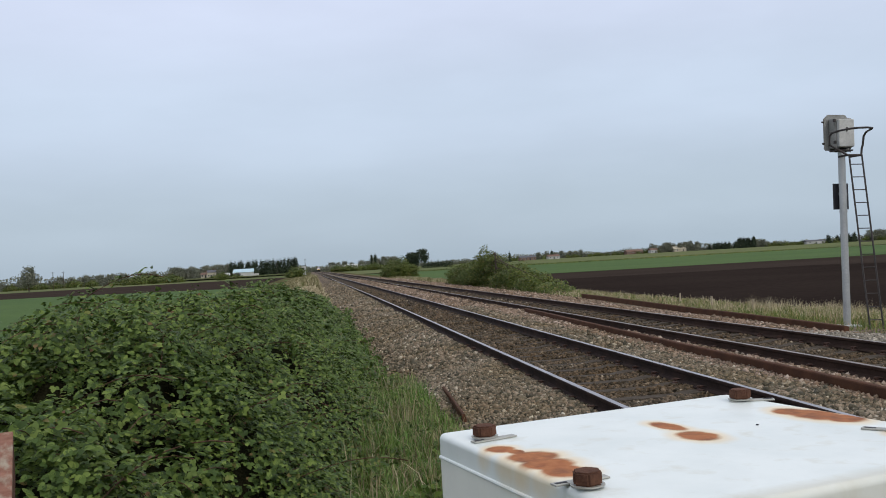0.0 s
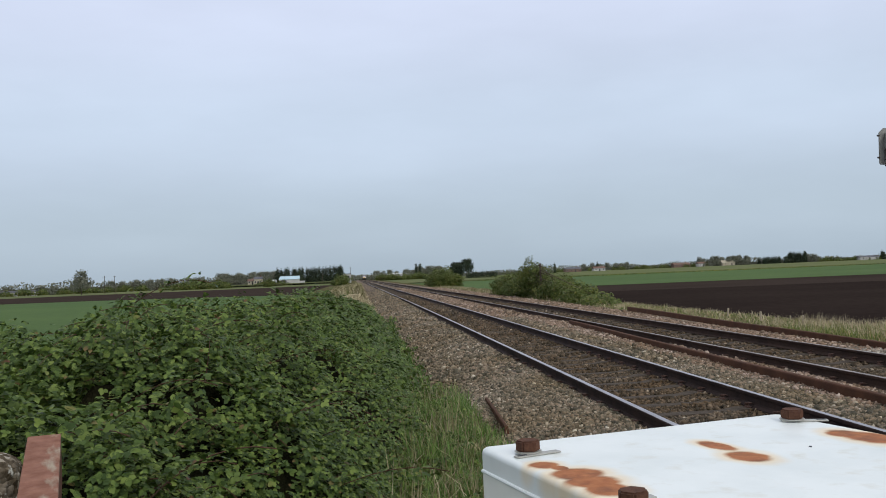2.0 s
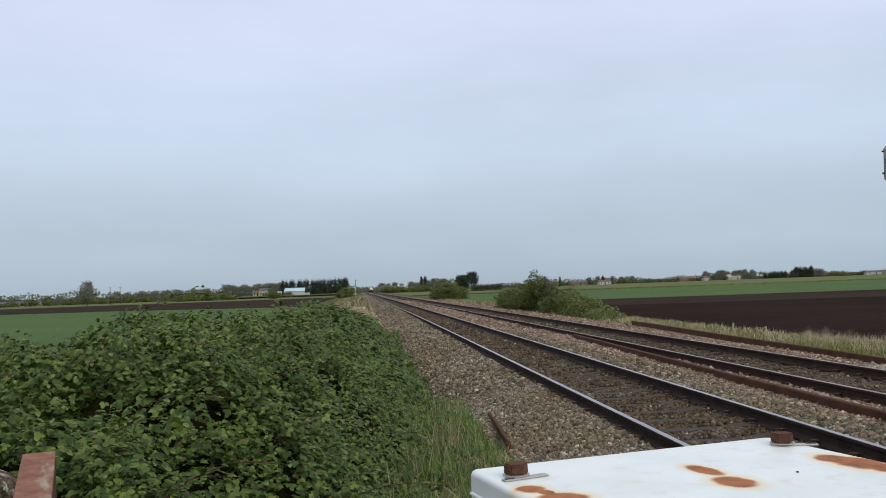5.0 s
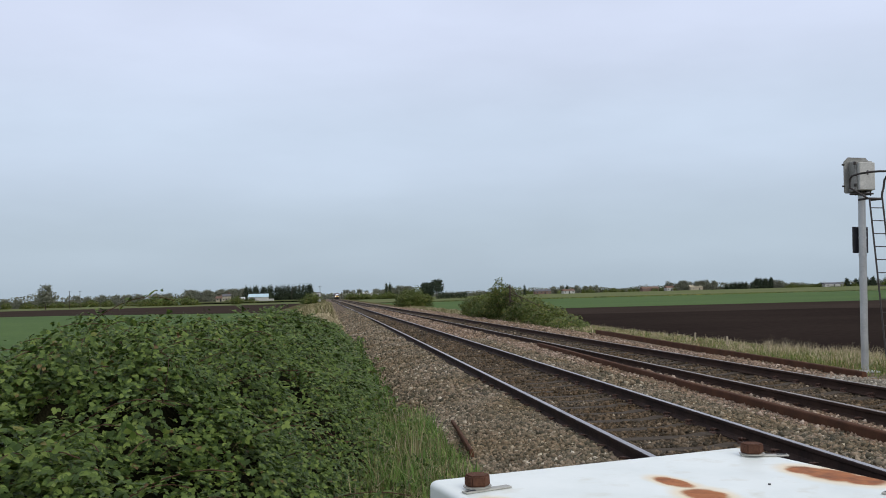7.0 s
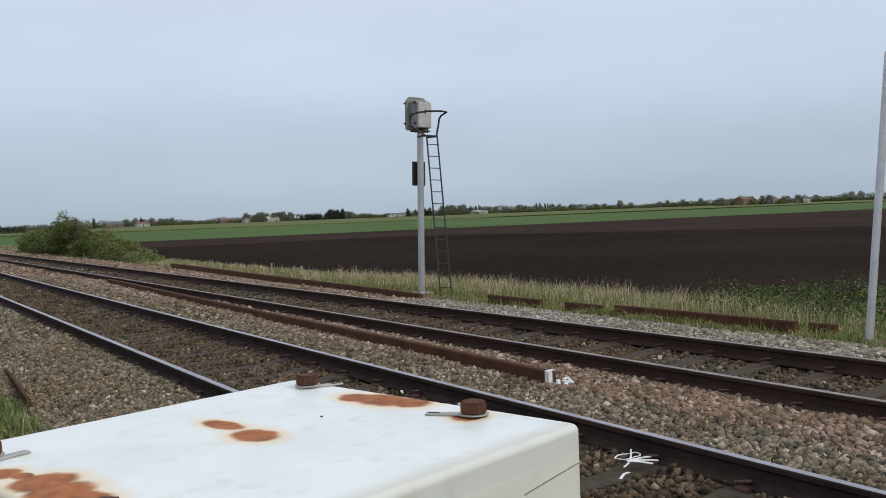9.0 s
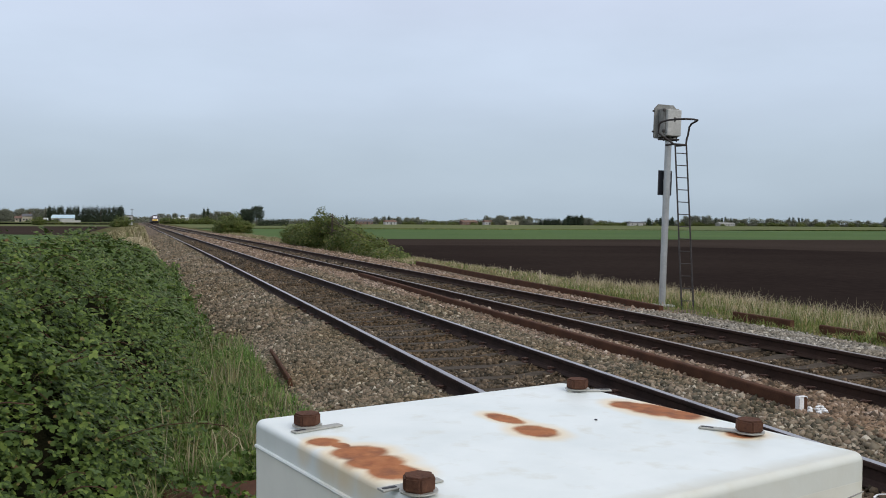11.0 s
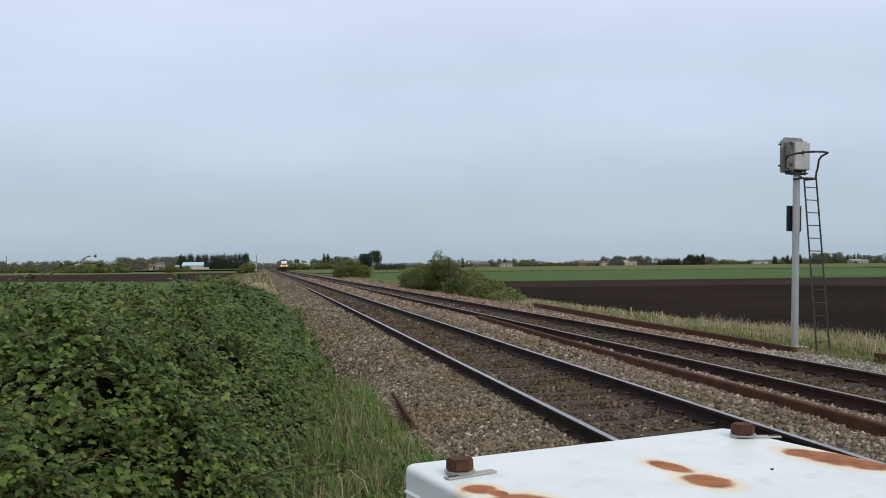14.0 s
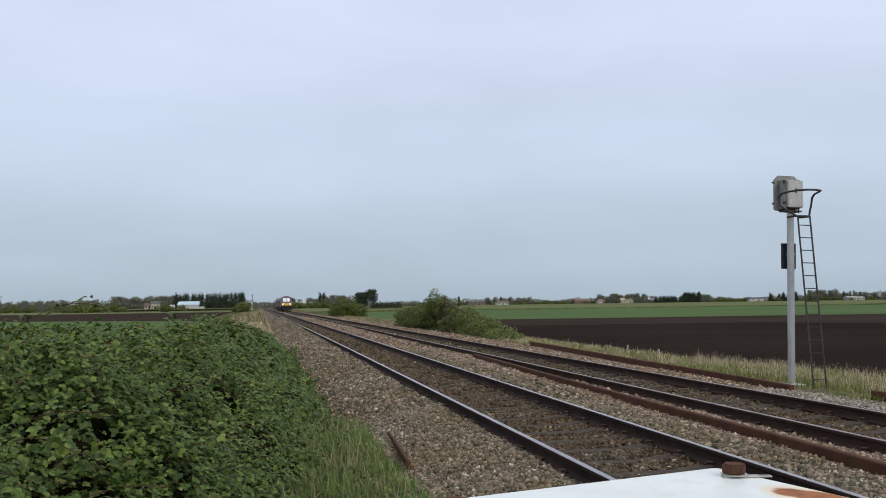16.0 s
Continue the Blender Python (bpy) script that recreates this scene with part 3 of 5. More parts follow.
# crushed stones lying on the bed, dense where they can be told apart
STONE_SPANS = [(27000, (-2.75, -0.82), (4.5, 13.0), 0.023, STONE), (15000, (-0.7, 0.7), (1.5, 15.0), 0.0225, STONE_DARK), (15500, (0.82, 1.8), (1.2, 13.5), 0.024, STONE),
               (16000, (1.7, 2.62), (1.2, 13.5), 0.0245, STONE_PINK), (11000, (2.75, 4.1), (1.2, 13.5), 0.023, STONE_DARK), (16000, (4.22, 6.65), (1.6, 14.0), 0.027, STONE_PALE),
               (9000, (-2.7, -0.85), (13.0, 30.0), 0.031, STONE), (6000, (-0.7, 0.7), (15.0, 30.0), 0.03, STONE_DARK), (5000, (0.85, 1.9), (13.0, 30.0), 0.032, STONE),
               (6500, (1.8, 2.6), (13.0, 30.0), 0.033, STONE_PINK), (4000, (2.75, 4.1), (13.5, 32.0), 0.032, STONE_DARK), (6500, (4.25, 6.0), (13.5, 32.0), 0.035, STONE_PINK),
               (6000, (-2.7, -0.9), (30.0, 60.0), 0.045, STONE), (3000, (0.9, 2.6), (30.0, 60.0), 0.045, STONE_PINK), (4000, (4.3, 7.2), (30.0, 60.0), 0.045, STONE_PINK), (4500, (-0.7, 0.7), (30.0, 75.0), 0.04, STONE_DARK), (2200, (2.75, 4.1), (32.0, 70.0), 0.045, STONE_DARK),
               (5000, (-2.7, -0.9), (60.0, 120.0), 0.065, STONE), (3000, (0.9, 2.6), (60.0, 120.0), 0.065, STONE_PINK), (4500, (4.3, 7.2), (60.0, 120.0), 0.065, STONE_PINK)]
for k, (n, xs, ys, size, m) in enumerate(STONE_SPANS):
    v, f = stones(n, xs, ys, near_level if xs == (-0.7, 0.7) else far_level if xs == (2.75, 4.1) else bed_level, size, 100 + k, 0.3, (-1.9, 0.58) if xs == (-0.7, 0.7) else (-1.6, 0.7) if xs == (2.75, 4.1) else None)
    tagged(raw_mesh("ballast_stones", v, f, m), "loose crushed ballast stones in grey, brown and pink", "ballast", kind="stuff")


# ---- the track ----
def rail_section(scale=1.0):
    half = [(0.070, 0.0), (0.070, 0.011), (0.022, 0.029), (0.0095, 0.045), (0.0095, 0.106), (0.020, 0.118), (0.0345, 0.124), (0.036, 0.148), (0.030, 0.1565), (0.017, 0.159)]
    return [(x * scale, z * scale) for x, z in half] + [(-x * scale, z * scale) for x, z in reversed(half)]


def rail_bm(length, cuts, top=True):
    """A flat-bottomed rail along y; faces of the running band take the second material."""
    bm = bmesh.new()
    sec = rail_section()
    rings = [[bm.verts.new((x, length * i / cuts, z)) for x, z in sec] for i in range(cuts + 1)]
    k = len(sec)
    for a, b in zip(rings, rings[1:]):
        for i in range(k):
            f = bm.faces.new((a[i], a[(i + 1) % k], b[(i + 1) % k], b[i]))
            zs = [v.co.z for v in f.verts]
            if top and min(zs) > 0.1555:
                f.material_index = 1
    bm.faces.new(rings[0])
    bm.faces.new(rings[-1][::-1])
    bmesh.ops.recalc_face_normals(bm, faces=bm.faces)
    return bm


def clip_bm():
    """A sprung steel clip looped over the rail foot."""
    pts = [(0.03, -0.05, 0.0), (0.06, -0.055, 0.012), (0.10, -0.04, 0.03), (0.115, 0.0, 0.045), (0.10, 0.035, 0.05), (0.065, 0.04, 0.045), (0.035, 0.02, 0.035), (0.05, -0.02, 0.03), (0.085, -0.015, 0.028)]
    bm = pipe(pts, 0.0085, 6)
    return add_box(bm, 0.075, 0.0, -0.004, 0.07, 0.09, 0.024, 0.004)


def sleeper_bm():
    """A concrete sleeper, waisted in the middle, with raised rail seats."""
    bm = bmesh.new()
    secs = [(-1.25, 0.13, 0.11, -0.02), (-1.2, 0.135, 0.115, 0.0), (-0.55, 0.135, 0.115, 0.0), (-0.35, 0.115, 0.10, -0.025), (0.35, 0.115, 0.10, -0.025), (0.55, 0.135, 0.115, 0.0), (1.2, 0.135, 0.115, 0.0), (1.25, 0.13, 0.11, -0.02)]
    rings = [[bm.verts.new(p) for p in ((x, -lo, -0.2), (x, lo, -0.2), (x, hi, z), (x, -hi, z))] for x, lo, hi, z in secs]
    for a, b in zip(rings, rings[1:]):
        for i in range(4):
            bm.faces.new((a[i], b[i], b[(i + 1) % 4], a[(i + 1) % 4]))
    bm.faces.new(rings[0])
    bm.faces.new(rings[-1][::-1])
    bmesh.ops.recalc_face_normals(bm, faces=bm.faces)
    return bm


def shared(name, mesh, parent, m):
    ob = new(name, mesh)
    ob.parent = parent
    ob.matrix_basis = m
    return ob


clip_mesh = part("clip", clip_bm(), CLIP).data
bpy.data.objects.remove(bpy.data.objects["clip"])
sleeper_mesh = part("sleeper", sleeper_bm(), SLEEPER).data
bpy.data.objects.remove(bpy.data.objects["sleeper"])


def track(cx, side, top, label, y_clip, sleeper_z, phase):
    tr = empty("railway_track", pose(cx, 0, 0), label, "railway track", "running lines")
    for x in (-0.7525, 0.7525):
        r = part("rail", rail_bm(830, 166), [side, top], tr)
        for v in r.data.vertices:
            v.co.x += float(bend(v.co.y - 10))
        r.matrix_basis = pose(x, -10, -0.159, 0, 0.8 if x > 0 else -0.8, 0)
    rng = random.Random(phase)
    y = -2.0 + phase * 0.1
    while y < 62:
        shared("sleeper", sleeper_mesh, tr, pose(rng.uniform(-0.02, 0.02) + float(bend(y)), y, sleeper_z + rng.uniform(-0.006, 0.004), 0, 0, rng.uniform(-0.6, 0.6)))
        if 0.3 < y < y_clip:
            for x in (-0.7525, 0.7525):
                for s in (0, 180):
                    shared("clip", clip_mesh, tr, pose(x, y, -0.15, 0, 0, s))
        y += 0.7
    return tr


track(0.0, RAIL_SIDE, RAIL_TOP, "running line of bright-topped steel rails on half-buried concrete sleepers", 16, -0.160, 1)
track(3.428, RAIL_SIDE_BROWN, RAIL_TOP_DULL, "second running line with browned rails on concrete sleepers", 14, -0.160, 4)


def beam_bm(length, w, h, cuts=16):
    """A rolled steel beam with soft edges, along y, its top at z = 0."""
    bm = bmesh.new()
    sec = [(-w / 2, -h), (w / 2, -h), (w / 2, -0.018), (w / 2 - 0.006, -0.005), (w / 2 - 0.02, 0), (-w / 2 + 0.02, 0), (-w / 2 + 0.006, -0.005), (-w / 2, -0.018)]
    rings = [[bm.verts.new((x + 0.01 * math.sin(length * i / cuts * 0.8), length * i / cuts, z + 0.006 * math.sin(length * i / cuts * 0.5))) for x, z in sec] for i in range(cuts + 1)]
    for a, b in zip(rings, rings[1:]):
        for i in range(8):
            bm.faces.new((a[i], a[(i + 1) % 8], b[(i + 1) % 8], b[i]))
    bm.faces.new(rings[0])
    bm.faces.new(rings[-1][::-1])
    bmesh.ops.recalc_face_normals(bm, faces=bm.faces)
    return bm


def beam(a, b, top_z, label, w=0.085, h=0.16, roll=0.0, dip=0.0):
    """A loose rusty beam lying on the ground from a to b."""
    dx, dy = b[0] - a[0], b[1] - a[1]
    ln = math.hypot(dx, dy)
    ob = part("steel_beam", beam_bm(ln, w, h), RUST)
    ob.matrix_world = pose(a[0], a[1], top_z, dip, roll, -math.degrees(math.atan2(dx, dy)))
    return tagged(ob, label, "steel beam", "loose beams beside the track")


beam((1.835, 5.31), (2.45, 24.6), -0.015, "long rusty steel beam lying between the two tracks")
beam((5.735, 13.75), (6.785, 33.2), -0.085, "rusty steel beam lying at the edge of the ballast")
beam((7.12, 5.88), (7.12, 6.26), -0.165, "short rusty beam end in the verge grass")
beam((7.16, 6.50), (7.10, 9.85), -0.175, "rusty steel beam half hidden in verge grass")
beam((7.03, 10.08), (7.02, 11.0), -0.185, "short rusty beam half hidden in verge grass")
beam((6.95, 11.6), (6.92, 13.15), -0.17, "rusty steel beam lying in the verge grass")
beam((-2.075, 8.55), (-1.95, 11.1), -0.195, "rusty beam end lying in ballast beside long grass", 0.04, 0.2, -8, -1.0)

# white paint on the end of the loose rail, and stones splashed with it
pt = empty("paint_splash", pose(1.835, 5.34, -0.17), "white paint daubed on a rail end and the stones by it", "paint mark")
p = part("painted_end", box(0.09, 0.05, 0.15, 0.006, (0.001, -0.005, 0.0)), WHITE_PAINT, pt)
p.matrix_basis = pose(0, 0, 0.083, 0, 0, -1.7)
rng = np.random.default_rng(5)
for i in range(14):
    bm = bmesh.new()
    bmesh.ops.create_icosphere(bm, subdivisions=1, radius=1)
    for v in bm.verts:
        v.co *= rng.uniform(0.65, 1.15)
    s = rng.uniform(0.016, 0.032)
    bmesh.ops.scale(bm, vec=(s, s, s * 0.7), verts=bm.verts)
    o = part("painted_stone", bm, WHITE_PAINT, pt)
    o.location = (rng.uniform(0.02, 0.16), rng.uniform(-0.25, -0.02), rng.uniform(0.04, 0.07))


def ribbon(points, w, z):
    bm = bmesh.new()
    prev = None
    for i, (x, y) in enumerate(points):
        x0, y0 = points[max(i - 1, 0)]
        x1, y1 = points[min(i + 1, len(points) - 1)]
        d = Vector((x1 - x0, y1 - y0)).normalized()
        a = bm.verts.new((x - d.y * w / 2, y + d.x * w / 2, z + 0.004 * math.sin(i * 2.1)))
        b = bm.verts.new((x + d.y * w / 2, y - d.x * w / 2, z + 0.004 * math.sin(i * 2.1)))
        if prev:
            bm.faces.new((prev[0], prev[1], b, a))
        prev = (a, b)
    r = bmesh.ops.extrude_face_region(bm, geom=list(bm.faces))
    bmesh.ops.translate(bm, vec=(0, 0, 0.004), verts=[g for g in r["geom"] if isinstance(g, bmesh.types.BMVert)])
    bmesh.ops.recalc_face_normals(bm, faces=bm.faces)
    return bm


mk = empty("paint_mark", pose(0.38, 3.02, -0.125), "white sprayed survey mark on sleeper and stones", "paint mark")
part("loop", ribbon([(0.18 + 0.10 * math.cos(a * 0.5), 0.07 + 0.05 * math.sin(a * 0.5)) for a in range(0, 13)], 0.010, 0.012), WHITE_PAINT, mk)
part("stroke", ribbon([(0.30, 0.16), (0.2, 0.06), (0.1, -0.03), (-0.02, -0.1)], 0.011, 0.016), WHITE_PAINT, mk)
for q in ((0.16, -0.16), (0.24, -0.13), (0.28, -0.04)):
    part("stroke", ribbon([(0.08, -0.03), ((0.08 + q[0]) / 2, q[1] / 2 - 0.02), q], 0.022, 0.02), WHITE_PAINT, mk)
part("stroke", ribbon([(-0.2, -0.25), (-0.12, -0.2), (-0.06, -0.18)], 0.016, 0.014), WHITE_PAINT, mk)


part("dash", box(0.025, 0.62, 0.004, 0.001), WHITE_PAINT, mk).matrix_basis = pose(0.262, 1.5, 0.004, 0, 0, 1)
part("dash", box(0.03, 0.10, 0.03, 0.006), WHITE_PAINT, mk).matrix_basis = pose(0.25, 1.98, 0.02, 0, 0, 20)
part("dash", box(0.02, 0.09, 0.012, 0.004), WHITE_PAINT, mk).matrix_basis = pose(0.22, 2.9, 0.0, 0, 0, -25)


# ---- white equipment case in the foreground ----
def hexagon_bolt(bm_r=0.0185, h=0.021):
    bm = bmesh.new()
    bmesh.ops.create_cone(bm, cap_ends=True, segments=6, radius1=bm_r, radius2=bm_r * 0.97, depth=h, matrix=Matrix.Translation((0, 0, h / 2)))
    bmesh.ops.bevel(bm, geom=[e for e in bm.edges], offset=0.0022, segments=2, affect="EDGES")
    for v in bm.verts:
        v.co += Vector((noise.noise(v.co * 90), noise.noise(v.co * 90 + Vector((5, 1, 2))), 0)) * 0.0008
    return bm


def rounded_block(sx, sy, z0, z1, r_side, r_top):
    """A block with rounded upright corners and a rounded top edge."""
    bm = bmesh.new()

    def ring(inset, z):
        pts = []
        r = max(r_side - inset, 0.004)
        hx, hy = sx / 2 - inset - r, sy / 2 - inset - r
        for qx, qy, a0 in ((1, 1, 0), (-1, 1, 90), (-1, -1, 180), (1, -1, 270)):
            for k in range(6):
                a = radians(a0 + 18 * k)
                pts.append(bm.verts.new((qx * hx + r * math.cos(a), qy * hy + r * math.sin(a), z)))
        return pts

    rings = [ring(0, z0), ring(0, z1 - r_top)]
    for k in range(1, 6):
        a = radians(18 * k)
        rings.append(ring(r_top * (1 - math.cos(a)), z1 - r_top + r_top * math.sin(a)))
    n = len(rings[0])
    for k, (a, b) in enumerate(zip(rings, rings[1:])):
        for i in range(n):
            f = bm.faces.new((a[i], a[(i + 1) % n], b[(i + 1) % n], b[i]))
            f.smooth = k > 0
    bm.faces.new(rings[-1])
    bm.faces.new(rings[0][::-1])
    return bm


CASE_TOP = 1.186
case = empty("equipment_case", pose(-3.046, 0.1074, CASE_TOP, 0, 0, 14.4), "white enamelled trackside equipment case with rust blooms on its bolted lid", "equipment case")
lid = rounded_block(0.588, 0.588, -0.034, 0.0, 0.016, 0.009)
part("lid", lid, CASE, case)
part("body", rounded_block(0.588, 0.588, -1.62, -0.034, 0.016, 0.0004), CASE_BODY, case, "white painted sheet steel body")
part("edge_bead", pipe([(-0.2945, -0.28, -0.036), (-0.2945, 0.28, -0.036)], 0.0030, 8), CASE, case)
part("edge_bead", pipe([(-0.28, 0.2945, -0.036), (0.28, 0.2945, -0.036)], 0.0030, 8), CASE, case)
for i, (u, v, su, sv, yaw) in enumerate(((-0.250, 0.202, -0.243, 0.184, 7), (-0.277, -0.142, -0.270, -0.114, 0), (0.258, 0.214, 0.272, 0.200, -27), (0.247, -0.150, 0.236, -0.122, -62))):
    st = part("strap", box(0.076, 0.0145, 0.0025, 0.0008, (0, 0, 0.0012)), STRAP, case, "zinc strap under the bolt")
    st.matrix_basis = pose(su, sv, 0.0005, 0, 0, yaw)
    # thin black plate on the strap, the slot hole's shade put in colour
    part("slot_shade", box(0.016, 0.005, 0.0006, 0.0, (0, 0, 0)), BLACK, st).matrix_basis = pose(-0.027 if i != 2 else 0.027, 0, 0.0027)
    wa = part("washer", tube((0, 0, 0), (0, 0, 0.0016), 0.0208, 20), STRAP, case, "rust-edged round washer")
    wa.matrix_basis = pose(u, v, 0.0032)
    bo = part("bolt", hexagon_bolt(0.0195, 0.0165), BOLT_RUST, case, "heavily rusted hexagonal bolt head")
    bo.matrix_basis = pose(u, v, 0.0046, 0, 0, 11 + 23 * i)
part("rivet", tube((0, 0, 0), (0, 0, 0.0025), 0.0022, 10), BLACK, case, "small dark rivet").matrix_basis = pose(0.128, 0.026, -0.001)
# grey bars on the flat front draw the shade line of a dent
part("dent_shade", tube((0.165, -0.2942, -0.060), (0.285, -0.2942, -0.048), 0.0009, 5), GREY_CASE, case, "thin grey line for the shade of a dent on the front")
part("dent_shade", tube((0.155, -0.2942, -0.07), (0.15, -0.2942, -0.4), 0.0010, 5), GREY_CASE, case, "thin grey line for the shade of a dent on the front")
slab = part("case_plinth", box(1.25, 1.15, 0.16, 0.02), CONCRETE)
slab.location = (-3.07, 0.15, -0.5)
tagged(slab, "rough concrete plinth under the white case", "plinth")

board = part("trough_lid", box(0.9, 0.42, 0.09, 0.012), RUST)
board.matrix_world = pose(-2.98, 5.25, -0.42, 0, 0, 4)
tagged(board, "rust-brown cable trough lid lying in the grass", "trough lid")

# rusty fence rail and the concrete post beside it
fr = empty("fence_rail", pose(-4.274, 0.90, 1.09, 6, 0, 17), "rust-red steel fence rail with flaking white paint", "fence rail")


def flaking():
    m, n, l, b = mat("flaking_painted_steel", 0.8)
    c = mix_rgb(n, l, noise_fac(n, l, 30, 6, 0.3, 0.7), (0.16, 0.07, 0.045), (0.26, 0.13, 0.09))
    c = mix_rgb(n, l, noise_fac(n, l, 9, 7, 0.54, 0.66, stretch=(2.0, 0.6, 1)), c, (0.36, 0.33, 0.25))
    l.new(c, b.inputs["Base Color"])
    bump(n, l, b, noise_fac(n, l, 40, 5, 0.3, 0.7), 0.4, 0.003)
    return m


FLAKING = flaking()
part("rail_top", box(0.066, 1.3, 0.012, 0.003, (0, -0.65, 0.06)), FLAKING, fr)
part("rail_web", box(0.010, 1.28, 0.085, 0.003, (0.028, -0.65, 0.008)), RUST, fr, "dark rusted web of the rail")
for y in (-0.45, -1.2):
    part("fence_leg", box(0.05, 0.05, 1.7, 0.004, (-0.005, y, -0.8)), RUST, fr)
bm = tube((0, 0, -0.6), (0, 0, 1.03), 0.10, 18, 0.095)
bmesh.ops.create_uvsphere(bm, u_segments=18, v_segments=9, radius=0.096, matrix=Matrix.Translation((0, 0, 1.03)) @ Matrix.Diagonal((1, 1, 0.45, 1)))
cp = part("concrete_post", bm, AGGREGATE)
cp.location = (-4.47, 1.03, 0.03)
tagged(cp, "round-topped lichen-covered concrete fence post", "post")


# ---- signal ----
def signal():
    sg = empty("railway_signal", pose(7.225, 16.1, -0.36, 0, 1.8, 0), "colour-light railway signal on a galvanised post with a ladder", "railway signal")
    z0 = 0.36
    part("post", tube((0, 0, 0), (0, 0, 3.30 + z0), 0.072, 24), GALV, sg)
    part("collar", tube((0, 0, 2.38 + z0), (0, 0, 2.42 + z0), 0.080, 24), GALV, sg)
    part("collar", tube((0, 0, 2.02 + z0), (0, 0, 2.06 + z0), 0.080, 24), GALV, sg)
    part("base_plate", box(0.42, 0.42, 0.05, 0.006, (0, 0, 0.03)), GALV, sg)
    bp = part("mounting_bracket", box(0.40, 0.22, 0.03, 0.004, (0, 0, 3.30 + z0)), DARK_STEEL, sg)
    for x in (-0.16, -0.06, 0.06, 0.16):
        part("bracket_bolt", tube((x, -0.06, -0.04 + 3.3 + z0), (x, -0.06, 3.37 + z0), 0.013, 8), DARK_STEEL, bp)
    # back plate with cut corners
    bm = bmesh.new()
    w, h, c = 0.285, 0.375, 0.095
    loop = [(-w, -h + 0.03), (-w + 0.03, -h), (w - 0.03, -h), (w, -h + 0.03), (w, h - c), (w - c, h), (-w + c, h), (-w, h - c)]
    a = [bm.verts.new((x, 0.17, 3.70 + z0 + y)) for x, y in loop]
    b = [bm.verts.new((x, 0.145, 3.70 + z0 + y)) for x, y in loop]
    bm.faces.new(a)
    bm.faces.new(b[::-1])
    for i in range(8):
        bm.faces.new((a[i], b[i], b[(i + 1) % 8], a[(i + 1) % 8]))
    bmesh.ops.recalc_face_normals(bm, faces=bm.faces)
    part("backboard", bm, GREY_CASE, sg)
    hs = part("lamp_housing", box(0.37, 0.24, 0.62, 0.018, (0.0, 0.02, 3.66 + z0)), GREY_CASE, sg)
    part("rear_cover", box(0.34, 0.09, 0.57, 0.02, (0.02, -0.14, 3.65 + z0)), GREY_LID, hs, "pale grey hinged rear cover")
    part("latch", box(0.03, 0.03, 0.09, 0.004, (0.02, -0.19, 3.72 + z0)), DARK_STEEL, hs)
    for z in (3.47, 3.92):
        part("hinge", box(0.04, 0.05, 0.06, 0.006, (-0.19, -0.09, z + z0)), DARK_STEEL, hs)
        part("hood_stay", tube((-0.28, 0.15, z + z0), (-0.325, 0.15, z + z0), 0.02, 8), DARK_STEEL, hs)
    part("identification_plate", box(0.34, 0.02, 0.54, 0.004, (0.02, 0.11, 2.36 + z0)), BLACK, sg, "black sign plate fixed to the post")
    part("plate_bracket", box(0.05, 0.04, 0.5, 0.003, (0.06, 0.085, 2.36 + z0)), DARK_STEEL, sg)
    # ladder leaning on the back of the post
    ld = part("ladder", pipe([(0.02, -0.74, 0.0), (-0.045, -0.34, 3.16 + z0)], 0.018, 6), DARK_STEEL, sg, "dark steel access ladder")
    part("stile", pipe([(0.31, -0.74, 0.0), (0.235, -0.34, 3.16 + z0)], 0.018, 6), DARK_STEEL, ld)
    for k in range(13):
        f = 0.055 + k * 0.0745
        y, z = -0.74 + 0.40 * f, f * (3.16 + z0)
        part("rung", tube((0.02 - 0.065 * f, y, z), (0.31 - 0.075 * f, y, z), 0.010, 6), DARK_STEEL, ld)
    part("top_bar", pipe([(-0.10, -0.06, 3.17 + z0), (-0.08, -0.34, 3.17 + z0), (0.23, -0.34, 3.17 + z0), (0.16, -0.06, 3.17 + z0)], 0.022, 8), DARK_STEEL, ld)
    # safety hoop
    pts = [(-0.06, -0.34, 3.16 + z0), (-0.16, -0.24, 3.30 + z0), (-0.25, -0.16, 3.40 + z0), (-0.25, -0.16, 3.58 + z0), (-0.23, -0.22, 3.64 + z0)]
    pts += [(-0.22 + 0.0, -0.45, 3.65 + z0), (-0.17, -0.70, 3.65 + z0), (-0.05, -0.84, 3.65 + z0), (0.12, -0.88, 3.65 + z0), (0.28, -0.80, 3.65 + z0), (0.36, -0.62, 3.65 + z0), (0.37, -0.45, 3.62 + z0), (0.35, -0.40, 3.55 + z0), (0.35, -0.36, 3.38 + z0), (0.30, -0.35, 3.30 + z0), (0.22, -0.34, 3.16 + z0)]
    pts = [(x - 0.10 * min(1.0, max(0.0, (z - 3.52) / 0.2)), y, z) for x, y, z in pts]
    part("safety_hoop", pipe(pts, 0.021, 8), DARK_STEEL, sg, "bent steel safety hoop at the ladder top")
    return sg


signal()
bm = tube((0, 0, 0), (0, 0, 3.75), 0.05, 20, 0.048)
gp = part("grey_post", bm, GALV)
gp.matrix_world = pose(7.218, 5.5, -0.40, 0, 8.5, 0)
tagged(gp, "plain galvanised steel post leaning in the verge", "post")
